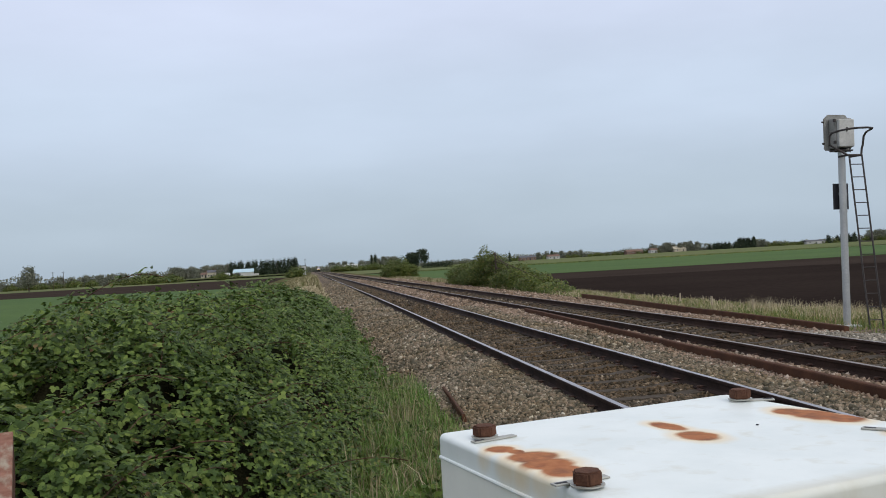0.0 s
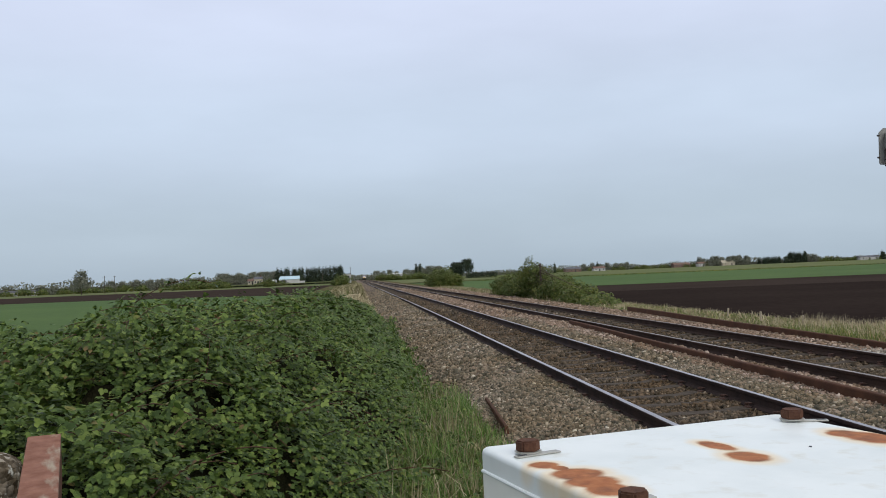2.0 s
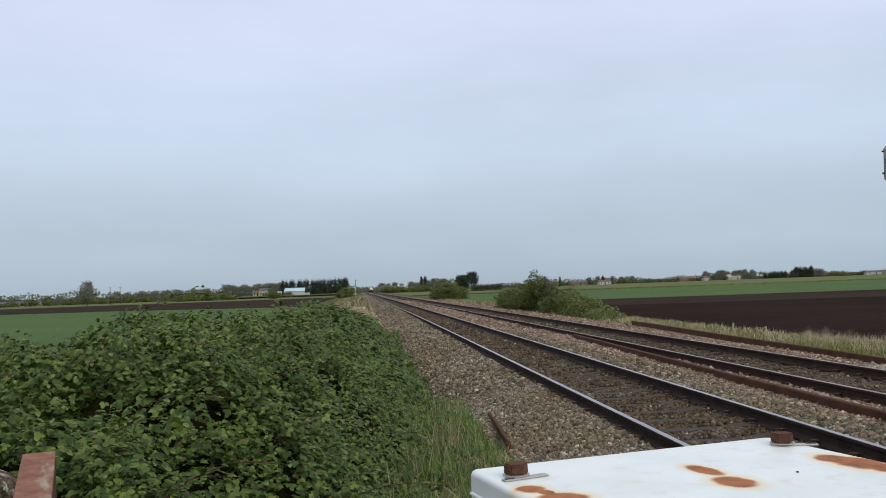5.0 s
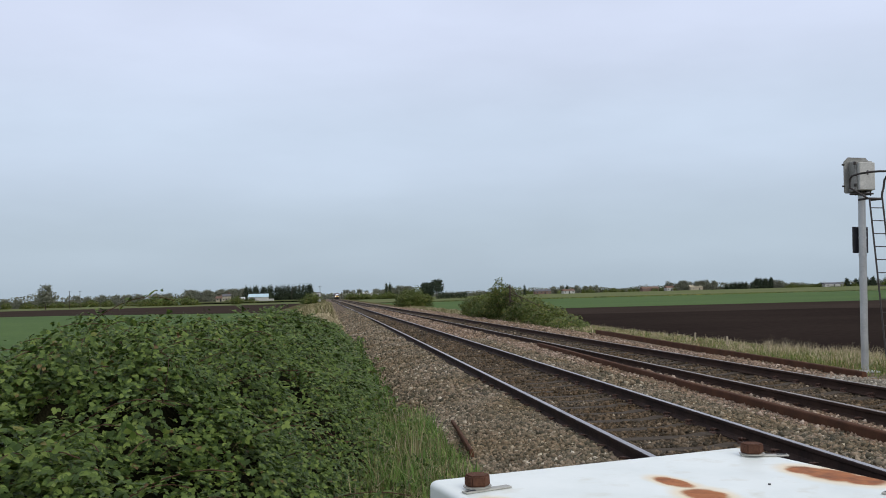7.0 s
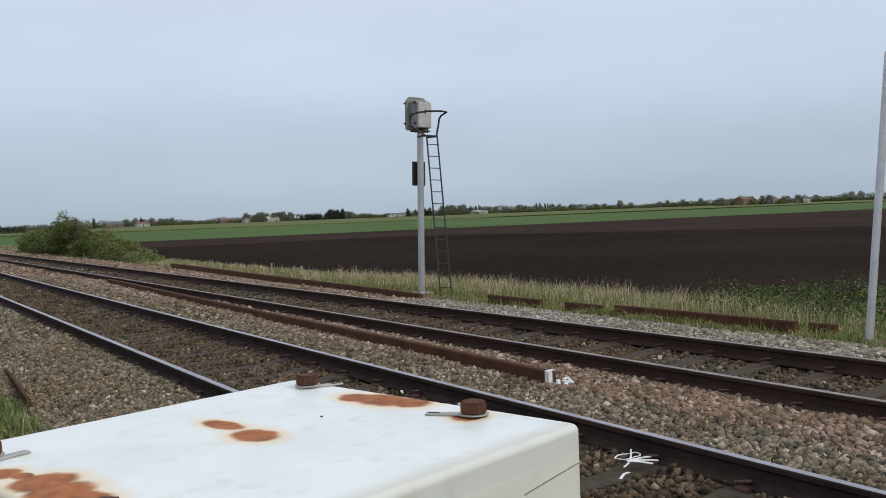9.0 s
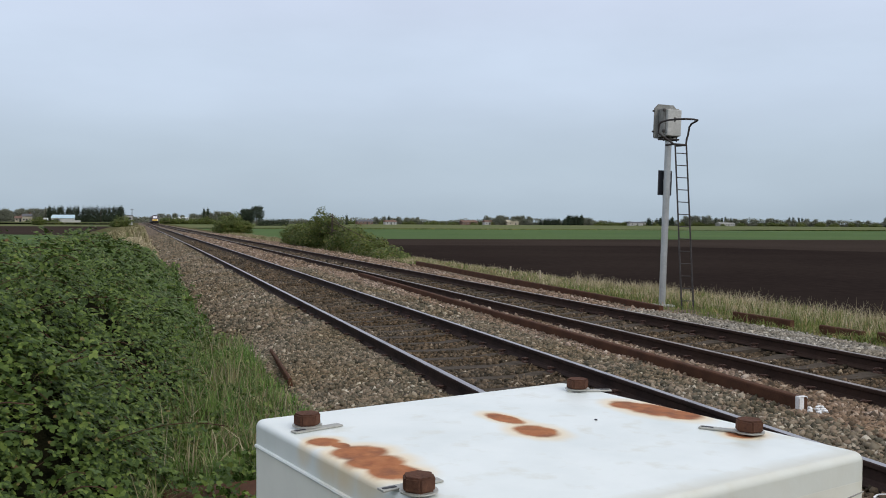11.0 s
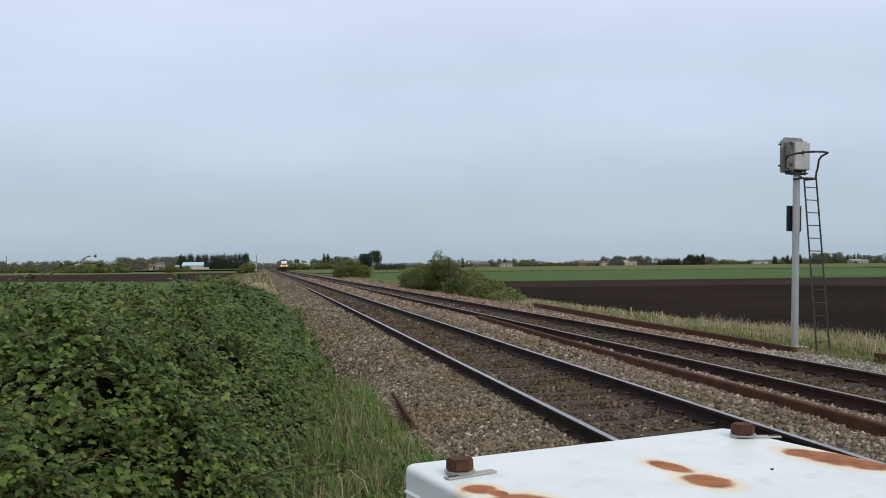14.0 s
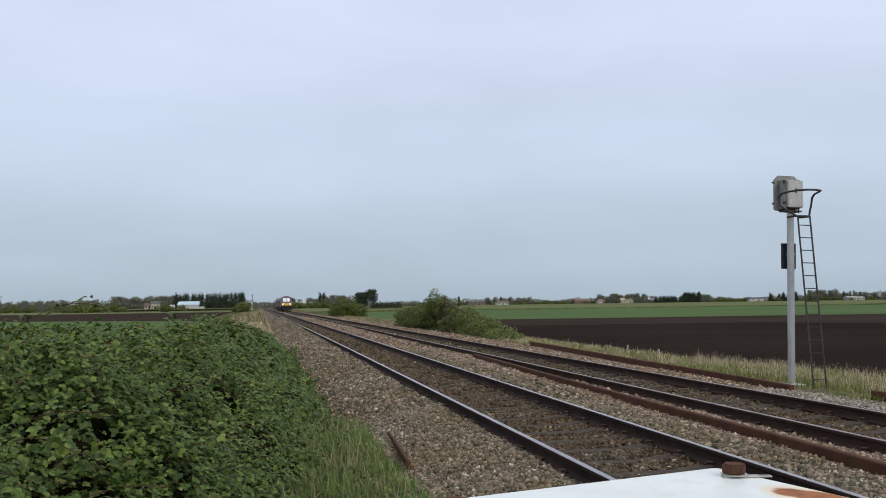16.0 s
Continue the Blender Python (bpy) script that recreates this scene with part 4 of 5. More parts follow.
for x, y in ((9.17, 29.3), (9.03, 26.4), (8.89, 23.4)):
    st = part("marker_stake", box(0.05, 0.05, 0.5, 0.008, (0, 0, -0.01)), TIMBER)
    st.matrix_world = pose(x, y, -0.36, random.uniform(-4, 4), random.uniform(-4, 4), random.uniform(0, 90))
    tagged(st, "short pale wooden stake in the verge grass", "stake", "marker stakes")


# ---- bramble thicket ----
def bramble_edge(y):
    return np.interp(y, [1, 4, 8, 14, 30, 45], [-3.9, -3.72, -3.1, -2.6, -2.6, -2.9])


def bramble_top(x, y):
    top = np.interp(y, [0.8, 1.6, 3.0, 5.0, 8.0, 12.0, 16.0, 20.0, 26.0, 32.0, 38.0, 46.0], [-0.2, 0.60, 1.08, 1.24, 1.24, 1.06, 0.9, 0.85, 0.95, 0.7, 0.4, -0.3])
    top = top - np.clip(-5.05 - x, 0, 9) * 0.40
    edge = bramble_edge(y) + 0.18 * smooth_noise(y, y * 0.3, 2.2, 8)
    u = np.clip((edge - x) / 2.8, 0, 1)
    g = ground_level(x, y) - 0.1
    lumps = 0.20 * smooth_noise(x, y, 1.4, 21) + 0.19 * smooth_noise(x, y, 0.6, 22)
    return g + (top - g + lumps) * (1 - (1 - u) ** 2) ** 0.75


def bramble_normal(x, y):
    e = 0.06
    dx = (bramble_top(x + e, y) - bramble_top(x - e, y)) / (2 * e)
    dy = (bramble_top(x, y + e) - bramble_top(x, y - e)) / (2 * e)
    return np.stack([-dx, -dy, np.ones_like(dx)], 1)


def leaves_on_mound(n, xs, ys, size, depth, seed, simple):
    rng = np.random.default_rng(seed)
    x = rng.uniform(*xs, n * 4)
    y = rng.uniform(*ys, n * 4)
    nm = bramble_normal(x, y)
    steep = np.linalg.norm(nm, axis=1)
    keep = (x < bramble_edge(y) + 0.1) & (rng.uniform(0, 4, n * 4) < steep)
    clump = smooth_noise(x, y, 0.5, 71) + 0.6 * smooth_noise(x, y, 0.55, 22)
    keep &= rng.uniform(-1.05, 0.45, n * 4) < clump
    x, y, nm = x[keep][:n], y[keep][:n], nm[keep][:n]
    n = len(x)
    nm = nm / np.linalg.norm(nm, axis=1, keepdims=True)
    d = rng.exponential(depth, n) - depth * 0.8
    pos = np.stack([x, y, bramble_top(x, y)], 1) - nm * d[:, None]
    tilt = nm * 0.8 + np.array([0, -0.15, 0.75]) + rng.normal(size=(n, 3)) * 0.42
    rot = frames_from(tilt, rng)
    sc = size * rng.uniform(0.6, 1.35, n)
    vs, fs, base = [], [], 0
    bv, bf = (SIMPLE_V, SIMPLE_F) if simple else (LEAFLET_V, LEAFLET_F)
    for a in (0.0, 1.25, -1.25):
        v, f = scatter(bv, bf, pos, spin(rot, np.full(n, a) + rng.normal(size=n) * 0.15), sc * (1.0 if a == 0 else 0.85))
        vs.append(v)
        fs.append(f + base)
        base += len(v)
    return np.concatenate(vs), np.concatenate(fs)


def bramble():
    br = empty("bramble_thicket", pose(-4.5, 5, -0.5), "dense sprawling green bramble thicket with reddish canes", "bramble")
    m = Matrix.Translation((4.5, -5, 0.5))
    # dark sheet below the leaves; its colour makes the shade in the gaps
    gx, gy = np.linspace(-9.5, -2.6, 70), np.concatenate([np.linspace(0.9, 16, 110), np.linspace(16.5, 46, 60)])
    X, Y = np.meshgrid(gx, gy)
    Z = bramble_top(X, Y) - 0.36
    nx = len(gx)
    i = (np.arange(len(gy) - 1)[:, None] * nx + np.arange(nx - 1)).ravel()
    ob = raw_mesh("stem_shade_sheet", np.stack([X.ravel(), Y.ravel(), Z.ravel()], 1), np.stack([i, i + 1, i + nx + 1, i + nx], 1), LITTER_SHADE, br)
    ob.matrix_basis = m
    for n, xs, ys, size, depth, seed, simple, mt in ((46000, (-7.5, -3.0), (1.2, 7.0), 0.036, 0.10, 31, False, LEAF), (30000, (-8.5, -2.6), (7.0, 13.0), 0.040, 0.10, 32, True, LEAF), (16000, (-9.0, -2.4), (13.0, 26.0), 0.07, 0.10, 33, True, LEAF_FAR), (4500, (-9.0, -2.6), (26.0, 44.0), 0.12, 0.12, 34, True, LEAF_FAR)):
        v, f = leaves_on_mound(n, xs, ys, size, depth, seed, simple)
        o = raw_mesh("foliage", v, f, mt, br)
        o.matrix_basis = m
        o["kind"] = "stuff"
    # arching sprays that stand proud of the mound
    rg = np.random.default_rng(15)
    leaf_p, leaf_n, leaf_s = [], [], []
    for k in range(190):
        y = rg.uniform(1.6, 9.0) if k < 120 else rg.uniform(9.0, 30.0)
        x = rg.uniform(-5.5 - 0.05 * y, float(bramble_edge(y)) - 0.25)
        a, ln = rg.uniform(0, 6.28), rg.uniform(0.35, 0.85)
        rise = rg.uniform(0.06, 0.24)
        z0 = float(bramble_top(np.array([x]), np.array([y]))[0]) - 0.06
        pts = [(x + math.cos(a) * ln * t, y + math.sin(a) * ln * t, z0 + rise * math.sin(2.2 * t) * 1.1) for t in (0, 0.17, 0.34, 0.5, 0.67, 0.83, 1.0)]
        part("cane", pipe(pts, rg.uniform(0.002, 0.0035), 4), CANE, br).matrix_basis = m
        for q in range(22):
            i = rg.integers(1, 7)
            w = rg.uniform(0, 1)
            p = np.array(pts[i - 1]) * (1 - w) + np.array(pts[i]) * w
            leaf_p.append(p + rg.normal(size=3) * 0.03)
            leaf_n.append(rg.normal(size=3) * 0.5 + np.array([0, -0.2, 1.0]))
            leaf_s.append((0.038 if y < 9 else 0.06) * rg.uniform(0.6, 1.25))
    leaf_p, leaf_s = np.array(leaf_p), np.array(leaf_s)
    rot = frames_from(np.array(leaf_n), rg)
    vs, fs, base = [], [], 0
    for a in (0.0, 1.25, -1.25):
        v, f = scatter(LEAFLET_V, LEAFLET_F, leaf_p, spin(rot, np.full(len(leaf_p), a)), leaf_s)
        vs.append(v)
        fs.append(f + base)
        base += len(v)
    o = raw_mesh("spray_foliage", np.concatenate(vs), np.concatenate(fs), LEAF, br)
    o.matrix_basis = m
    o["kind"] = "stuff"
    rng = random.Random(9)
    for k in range(70):
        x, y = rng.uniform(-7, -3.3), rng.uniform(1.8, 12) if k < 52 else rng.uniform(12, 30)
        a = rng.uniform(0, 6.28)
        ln = rng.uniform(0.5, 1.5)
        pts = []
        for j in range(7):
            t = j / 6
            px, py = x + math.cos(a + 0.4 * t) * ln * (t - 0.5), y + math.sin(a + 0.4 * t) * ln * (t - 0.5)
            zz = float(bramble_top(np.array([px]), np.array([py]))[0])
            pts.append((px, py, zz - 0.08 + rng.uniform(0.07, 0.17) * math.sin(math.pi * t)))
        part("cane", pipe(pts, rng.uniform(0.0025, 0.005), 5), CANE, br).matrix_basis = m
    return br


bramble()


# ---- grass ----
def grass(name, n, xs, ys, height, width, lean, seed, material, label, level=ground_level, density=None):
    rng = np.random.default_rng(seed)
    x, y = rng.uniform(*xs, n * 4), rng.uniform(*ys, n * 4)
    w = 0.5 + 0.5 * smooth_noise(x, y, 0.9, seed + 3)
    keep = rng.uniform(0, 1, n * 4) < np.clip(w, 0.12, 1)
    if density is not None:
        keep &= rng.uniform(0, 1, n * 4) < density(x, y)
    x, y = x[keep][:n], y[keep][:n]
    pos = np.stack([x, y, level(x, y) - 0.02], 1)
    hv = height * (0.75 + 0.35 * smooth_noise(x, y, 1.3, seed + 5))
    v, f = blades(len(x), pos, np.clip(hv, height * 0.3, None), width, lean, seed)
    return tagged(raw_mesh(name, v, f, material), label, "grass", kind="stuff")


def cess_level(x, y):
    return np.maximum(ground_level(x, y), bed_level(x, y) * (x < 5.9) - 9 * (x >= 5.9))


def off_rails(x, y):
    """Thin in front of the loose rails, full behind them."""
    line = np.where(y > 13.2, 6.1 + (y - 13.2) * 0.055, 7.35 - (y - 6) * 0.075)
    return np.where(x > line, 1.0, np.where(y > 13.2, 0.04, np.where(x > 6.55, 0.55, 0.05)))


def by_edge(x, y):
    return np.clip(1.25 - np.abs(x + 2.95) * 1.0, 0, 1) * np.where(y > 8.7, np.clip((-2.12 - x) * 6, 0, 1), 1.0) * ((y > 5.6) | (x < -3.45))


grass("tall_grass", 16000, (-3.9, -2.12), (3.0, 13.0), 0.24, 0.006, 0.8, 41, GRASS, "lush green grass between brambles and ballast", cess_level, by_edge)
grass("tall_grass", 6500, (-3.9, -2.2), (3.0, 12.0), 0.36, 0.0055, 0.5, 40, GRASS, "lush green grass between brambles and ballast", cess_level, by_edge)
grass("tall_grass", 2200, (-3.6, -2.2), (3.4, 12.5), 0.42, 0.0032, 0.35, 42, GRASS_DRY, "pale dry grass stalks between brambles and ballast", cess_level, by_edge)
grass("tall_grass", 900, (-3.75, -2.3), (3.2, 11.0), 0.5, 0.006, 0.55, 39, GRASS_DRY, "bleached broad grass blades by the brambles", cess_level, by_edge)
def weeds(n, xs, ys, top, size, seed, material, label):
    """Low broad-leaved herbs in the grass."""
    rng = np.random.default_rng(seed)
    x, y = rng.uniform(*xs, n * 3), rng.uniform(*ys, n * 3)
    keep = (smooth_noise(x, y, 0.7, seed) > rng.uniform(-0.6, 0.8, n * 3)) & (x < -2.5 + 0.25 * smooth_noise(y, y, 1.7, 4))
    x, y = x[keep][:n], y[keep][:n]
    z = cess_level(x, y) + top * rng.uniform(0.05, 1, len(x)) * (0.6 + 0.4 * smooth_noise(x, y, 0.8, seed + 2))
    rot = frames_from(rng.normal(size=(len(x), 3)) * 0.6 + np.array([0.2, -0.3, 1.0]), rng)
    v, f = scatter(SIMPLE_V, SIMPLE_F, np.stack([x, y, z], 1), rot, size * rng.uniform(0.5, 1.4, len(x)))
    tagged(raw_mesh("weeds", v, f, material), label, "weeds", kind="stuff")


weeds(14000, (-3.9, -2.4), (3.2, 14.0), 0.30, 0.05, 81, LEAF, "low green nettles and herbs among the grass")
weeds(7000, (-3.4, -2.3), (14.0, 34.0), 0.28, 0.08, 82, LEAF_FAR, "low green herbs at the ballast edge")
grass("tall_grass", 3500, (-3.6, -2.5), (13.0, 34.0), 0.32, 0.010, 0.5, 43, GRASS, "green grass at the ballast edge", cess_level)
grass("dry_grass", 24000, (-5.6, -2.7), (20.0, 60.0), 0.17, 0.022, 1.3, 52, GRASS_STRAW, "bleached straw-pale grass on the spoil bank", cess_level, lambda x, y: np.clip((y - 18) / 12, 0, 1) * np.clip((x + 6.2) / 2, 0.1, 1))
grass("dry_grass", 12000, (-6.0, -2.7), (60.0, 200.0), 0.2, 0.045, 1.2, 44, GRASS_STRAW, "bleached dry grass on the bank top", cess_level)
grass("dry_grass", 6000, (-9.0, -3.2), (55.0, 260.0), 0.5, 0.05, 0.6, 45, GRASS_DRY, "bleached dry grass on the bank top", cess_level)
grass("verge_grass", 16000, (6.1, 11.5), (1.0, 22.0), 0.25, 0.007, 0.6, 46, VERGE_GRASS, "mixed green verge grass beyond the tracks", ground_level, off_rails)
grass("verge_grass", 9500, (7.7, 11.5), (1.0, 24.0), 0.44, 0.0042, 0.6, 47, GRASS_STRAW, "tall dry verge grass beyond the tracks", ground_level, off_rails)
grass("verge_grass", 4200, (6.2, 11.5), (20.0, 50.0), 0.26, 0.007, 0.7, 48, GRASS_STRAW, "tall dry verge grass beyond the tracks", ground_level, off_rails)
grass("verge_grass", 7000, (6.2, 12.0), (20.0, 60.0), 0.16, 0.012, 0.55, 49, VERGE_GRASS, "mixed green verge grass beyond the tracks", ground_level, off_rails)
grass("verge_grass", 9500, (6.5, 7.7), (1.5, 13.4), 0.23, 0.006, 0.85, 51, VERGE_GRASS, "short grass creeping over the loose beams")
grass("dry_grass", 4500, (7.7, 12.0), (50.0, 160.0), 0.34, 0.04, 0.5, 50, GRASS_DRY, "bleached dry grass along the far verge")


def margin_strip():
    """A rank grass strip along the boundary between two far fields."""
    way = np.array([(12, 291), (300, 251), (900, 192)], float)
    r = np.random.default_rng(53)
    t = r.uniform(0, 1, 24000) ** 1.3 * 2
    k = np.minimum(t.astype(int), 1)
    p = way[k] * (1 - (t - k))[:, None] + way[k + 1] * (t - k)[:, None] + r.normal(size=(24000, 2)) * 1.2
    v, f = blades(24000, np.column_stack([p, np.full(24000, -1.0)]), 0.42, 0.3, 0.7, 53)
    tagged(raw_mesh("field_margin", v, f, BUSH_LEAF), "rank grass strip between two crop fields", "grass", kind="stuff")


margin_strip()


# ---- bushes and trees ----
def leaf_cloud(blobs, n, size, seed, shell=0.55):
    """Leaves in and on several egg-shaped masses: blobs of (x, y, z, rx, ry, rz)."""
    rng = np.random.default_rng(seed)
    b = np.array(blobs, float)
    w = (b[:, 3] * b[:, 4] + b[:, 3] * b[:, 5] + b[:, 4] * b[:, 5])
    k = rng.choice(len(b), n, p=w / w.sum())
    d = rng.normal(size=(n, 3))
    d /= np.linalg.norm(d, axis=1, keepdims=True)
    r = 1 - (1 - shell) * rng.uniform(0, 1, n) ** 1.6
    lump = 1 + 0.16 * np.sin(d[:, 0] * 7 + k) + 0.14 * np.sin(d[:, 1] * 8 + 2 * k) + 0.12 * np.sin(d[:, 2] * 9 + k * 3)
    pos = b[k, :3] + d * (r * lump)[:, None] * b[k, 3:]
    ok = pos[:, 2] > 0.02
    pos, d = pos[ok], d[ok]
    rot = frames_from(d + np.array([0, 0, 0.5]) + rng.normal(size=d.shape) * 0.5, rng)
    return scatter(SIMPLE_V, SIMPLE_F, pos, rot, size * rng.uniform(0.6, 1.4, len(pos)))


def woody(name, m, blobs, n, size, seed, leaf, label, category, trunk_h, trunk_r, limbs=7, group="", spread=0.6):
    """A tree or bush: tapered trunk, limbs into the masses, leaves."""
    ob = empty(name, m, label, category, group)
    rng = random.Random(seed)
    bm = tube((0, 0, -0.2), (rng.uniform(-0.1, 0.1), 0, trunk_h), trunk_r, 7, trunk_r * 0.5)
    for k in range(limbs):
        b = blobs[k % len(blobs)]
        z = trunk_h * rng.uniform(0.35, 0.95)
        e = (b[0] + b[3] * rng.uniform(-spread, spread), b[1] + b[4] * rng.uniform(-spread, spread), b[2] + b[5] * rng.uniform(-0.1, 0.6))
        add_tube(bm, (0, 0, z), e, trunk_r * 0.4, 5, trunk_r * 0.08)
    part("trunk", bm, BARK, ob)
    v, f = leaf_cloud(blobs, n, size, seed)
    raw_mesh("crown", v, f, leaf, ob)
    return ob


woody("hawthorn_bush", pose(8.2, 57, -0.42), [(-0.3, 12, 0.7, 1.2, 3.2, 0.95), (-0.2, 6, 0.85, 1.3, 3.0, 1.1), (-0.2, 2.6, 1.75, 0.7, 1.5, 0.9), (0.3, 1.4, 1.45, 0.8, 1.4, 0.9), (0.6, -2.5, 0.75, 1.2, 2.8, 0.8), (0.5, -7.5, 0.35, 1.1, 3.3, 0.62), (0.3, -12, 0.1, 1.05, 3.4, 0.5), (-0.3, 8, 0.7, 1.3, 3, 0.9), (1.3, 0, 0.4, 1.6, 4, 0.75)], 42000, 0.12, 61, BUSH_LEAF, "large sprawling hawthorn and bramble bush at the ballast edge", "bush", 2.4, 0.09, 16)
woody("round_bush", pose(9.3, 138, -0.42), [(0, 0, 1.3, 2.3, 2.3, 1.55), (-0.9, 0.4, 0.9, 1.9, 1.8, 1.1), (1.0, -0.3, 0.9, 1.8, 1.8, 1.2)], 14000, 0.2, 62, BUSH_LEAF, "rounded dark green bush at the trackside", "bush", 1.9, 0.1, 8)
woody("bramble_clump", pose(9.8, 7.0, -0.42), [(0, 0, 0.18, 0.9, 1.9, 0.42), (0.2, -2.4, 0.22, 0.95, 1.8, 0.52), (0.1, 2.0, 0.08, 0.8, 1.6, 0.34), (-0.9, -1.0, 0.06, 0.7, 1.6, 0.28)], 17000, 0.045, 63, LEAF, "low bramble clump growing in the verge grass", "bramble", 0.45, 0.012, 14, spread=0.95)
woody("dry_bush", pose(-9.8, 329, -1.0), [(0, 0, 2.0, 3.0, 2.6, 2.0), (-2, 0, 1.2, 2.4, 2.4, 1.4)], 2200, 0.5, 64, BUSH_LEAF, "scrubby green bush on the bank", "bush", 2.0, 0.12, 6)
woody("small_bush", pose(-48.5, 447, -1.0), [(0, 0, 1.8, 3.0, 3.0, 2.0)], 1500, 0.5, 65, BUSH_LEAF, "dark round bush in a field", "bush", 2.0, 0.15, 6)

# far broadleaf crowns carry distance haze in their leaf colour
broad = woody("broadleaf_tree", pose(-132.6, 430, -1.05), [(0, 0, 6.5, 3.6, 3.6, 4.2), (-2.2, 1, 5.0, 2.8, 3, 3.0), (2.4, -1, 5.4, 2.8, 3, 3.2), (0.4, 0, 9.2, 2.3, 2.3, 2.6)], 1700, 0.75, 71, HAZED_TREE_LEAF, "broadleaf tree just coming into leaf, by the field edge, haze greyed into its colour", "tree", 7.5, 0.28, 12, "far field trees")
broad2 = woody("broadleaf_tree", pose(55.3, 495, -1.05), [(0.5, 0, 6.5, 3.0, 3, 3.4), (-0.6, 0, 9.0, 2.2, 2.2, 1.8), (1.8, 0, 9.2, 1.8, 2, 1.6), (2.0, 0, 5.6, 2.2, 2, 2.6)], 1300, 0.7, 72, CONIFER_LEAF, "tall dark broadleaf tree beside a clipped hedge", "tree", 8.5, 0.25, 12, "far field trees")
conifer = woody("conifer_tree", pose(-16.0, 599, -1.05), [(0, 0, 3.2, 2.4, 2.4, 3.2), (0, 0, 6.4, 2.0, 2.0, 3.2), (0, 0, 9.3, 1.3, 1.3, 2.4)], 900, 0.7, 73, CONIFER_LEAF, "dark evergreen tree in a shelter belt", "tree", 11.0, 0.22, 6, "evergreen shelter belt", 0.5)
poplar = woody("poplar_tree", pose(40.1, 697, -1.05), [(0, 0, 4.5, 1.1, 1.1, 4.3), (0, 0, 9.0, 0.95, 0.95, 3.6)], 700, 0.6, 74, CONIFER_LEAF, "slender upright dark poplar tree", "tree", 11, 0.2, 5, "poplars", 0.4)
shrub = woody("field_shrub", pose(-151, 580, -1.05), [(0, 0, 2.2, 3.4, 3.0, 2.4), (3, 0, 1.8, 2.8, 2.6, 2.0), (-3, 0, 1.6, 2.8, 2.6, 1.9)], 900, 0.8, 75, BUSH_LEAF, "low spreading shrub in a distant hedge line", "bush", 2.6, 0.15, 6, "hedge line shrubs")
hedge_bl = [(x, 0, 1.6, 1.6, 1.2, 2.1) for x in range(-7, 8, 2)]
woody("clipped_hedge", pose(60.5, 470, -1.05), hedge_bl, 1800, 0.55, 76, CONIFER_LEAF, "dark clipped evergreen hedge", "hedge", 2.0, 0.1, 8)

copy_thing(poplar, pose(43.0, 697, -1.05, 0, 0, 40))
rng = random.Random(4)
for k in range(19):
    x = -57 + 2.25 * k
    copy_thing(conifer, pose(x + rng.uniform(-0.6, 0.6), 598 + rng.uniform(-4, 9), -1.05 - rng.uniform(0.0, 0.9), 0, 0, rng.uniform(0, 360)))


def row(tree, n, x0, y0, x1, y1, sink0, sink1, seed, jitter=8):
    """Copies of a tree along a line, sunk by so much to vary their height."""
    r = random.Random(seed)
    n = round(n * 1.8)
    for k in range(n):
        t = (k + r.uniform(0.1, 0.9)) / n
        copy_thing(tree, pose(x0 + (x1 - x0) * t + r.uniform(-2, 2), y0 + (y1 - y0) * t + r.uniform(-jitter, jitter), -1.05 - r.uniform(sink0, sink1), r.uniform(-3, 3), r.uniform(-3, 3), r.uniform(0, 360)))


row(shrub, 9, -100, 494, -76, 490, 0.0, 0.8, 1, 4)
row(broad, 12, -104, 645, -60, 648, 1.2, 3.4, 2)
row(shrub, 12, -330, 560, -115, 590, 0.0, 1.2, 3)
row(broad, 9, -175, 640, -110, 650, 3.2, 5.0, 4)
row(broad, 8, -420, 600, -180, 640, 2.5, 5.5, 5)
row(broad, 6, 8, 930, 60, 900, 1.5, 3.5, 6)
row(broad, 5, 48, 800, 68, 790, 0.3, 2.0, 7)
row(shrub, 5, 20, 700, 60, 690, 0.2, 1.2, 8)
row(shrub, 4, 10, 642, 44, 640, -0.6, 0.6, 29, 2)
row(shrub, 3, -62, 540, -50, 538, 1.0, 2.2, 30, 2)
row(broad2, 2, 50, 505, 54, 507, 1.5, 3.0, 9, 3)
row(shrub, 14, 190, 880, 330, 836, 0.6, 1.8, 10)
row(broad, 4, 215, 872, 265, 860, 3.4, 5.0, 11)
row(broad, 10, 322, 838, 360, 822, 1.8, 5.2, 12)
row(conifer, 9, 372, 817, 398, 804, 4.5, 5.5, 13, 4)
row(conifer, 8, 396, 806, 408, 798, 1.2, 2.6, 14, 4)
row(broad, 2, 410, 797, 417, 792, 3.5, 5.5, 15, 3)
row(shrub, 14, 415, 796, 470, 766, 0.8, 2.2, 16)
row(conifer, 6, 465, 768, 485, 755, 3.0, 5.0, 17, 4)
row(broad, 5, 492, 750, 512, 737, 1.0, 3.5, 18)
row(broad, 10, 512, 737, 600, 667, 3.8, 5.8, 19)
row(poplar, 3, 505, 742, 530, 722, 3.0, 5.0, 20)
row(shrub, 18, 480, 760, 690, 572, 0.3, 1.6, 21)
row(broad, 9, 600, 667, 770, 470, 3.0, 5.6, 22)
row(poplar, 2, 575, 700, 585, 690, 3.0, 4.0, 23)
row(shrub, 12, 690, 572, 830, 330, 0.0, 1.4, 24)
row(broad, 9, 760, 480, 900, 220, 2.5, 5.0, 25)
row(broad, 4, 525, 442, 580, 404, 4.5, 6.2, 26, 5)
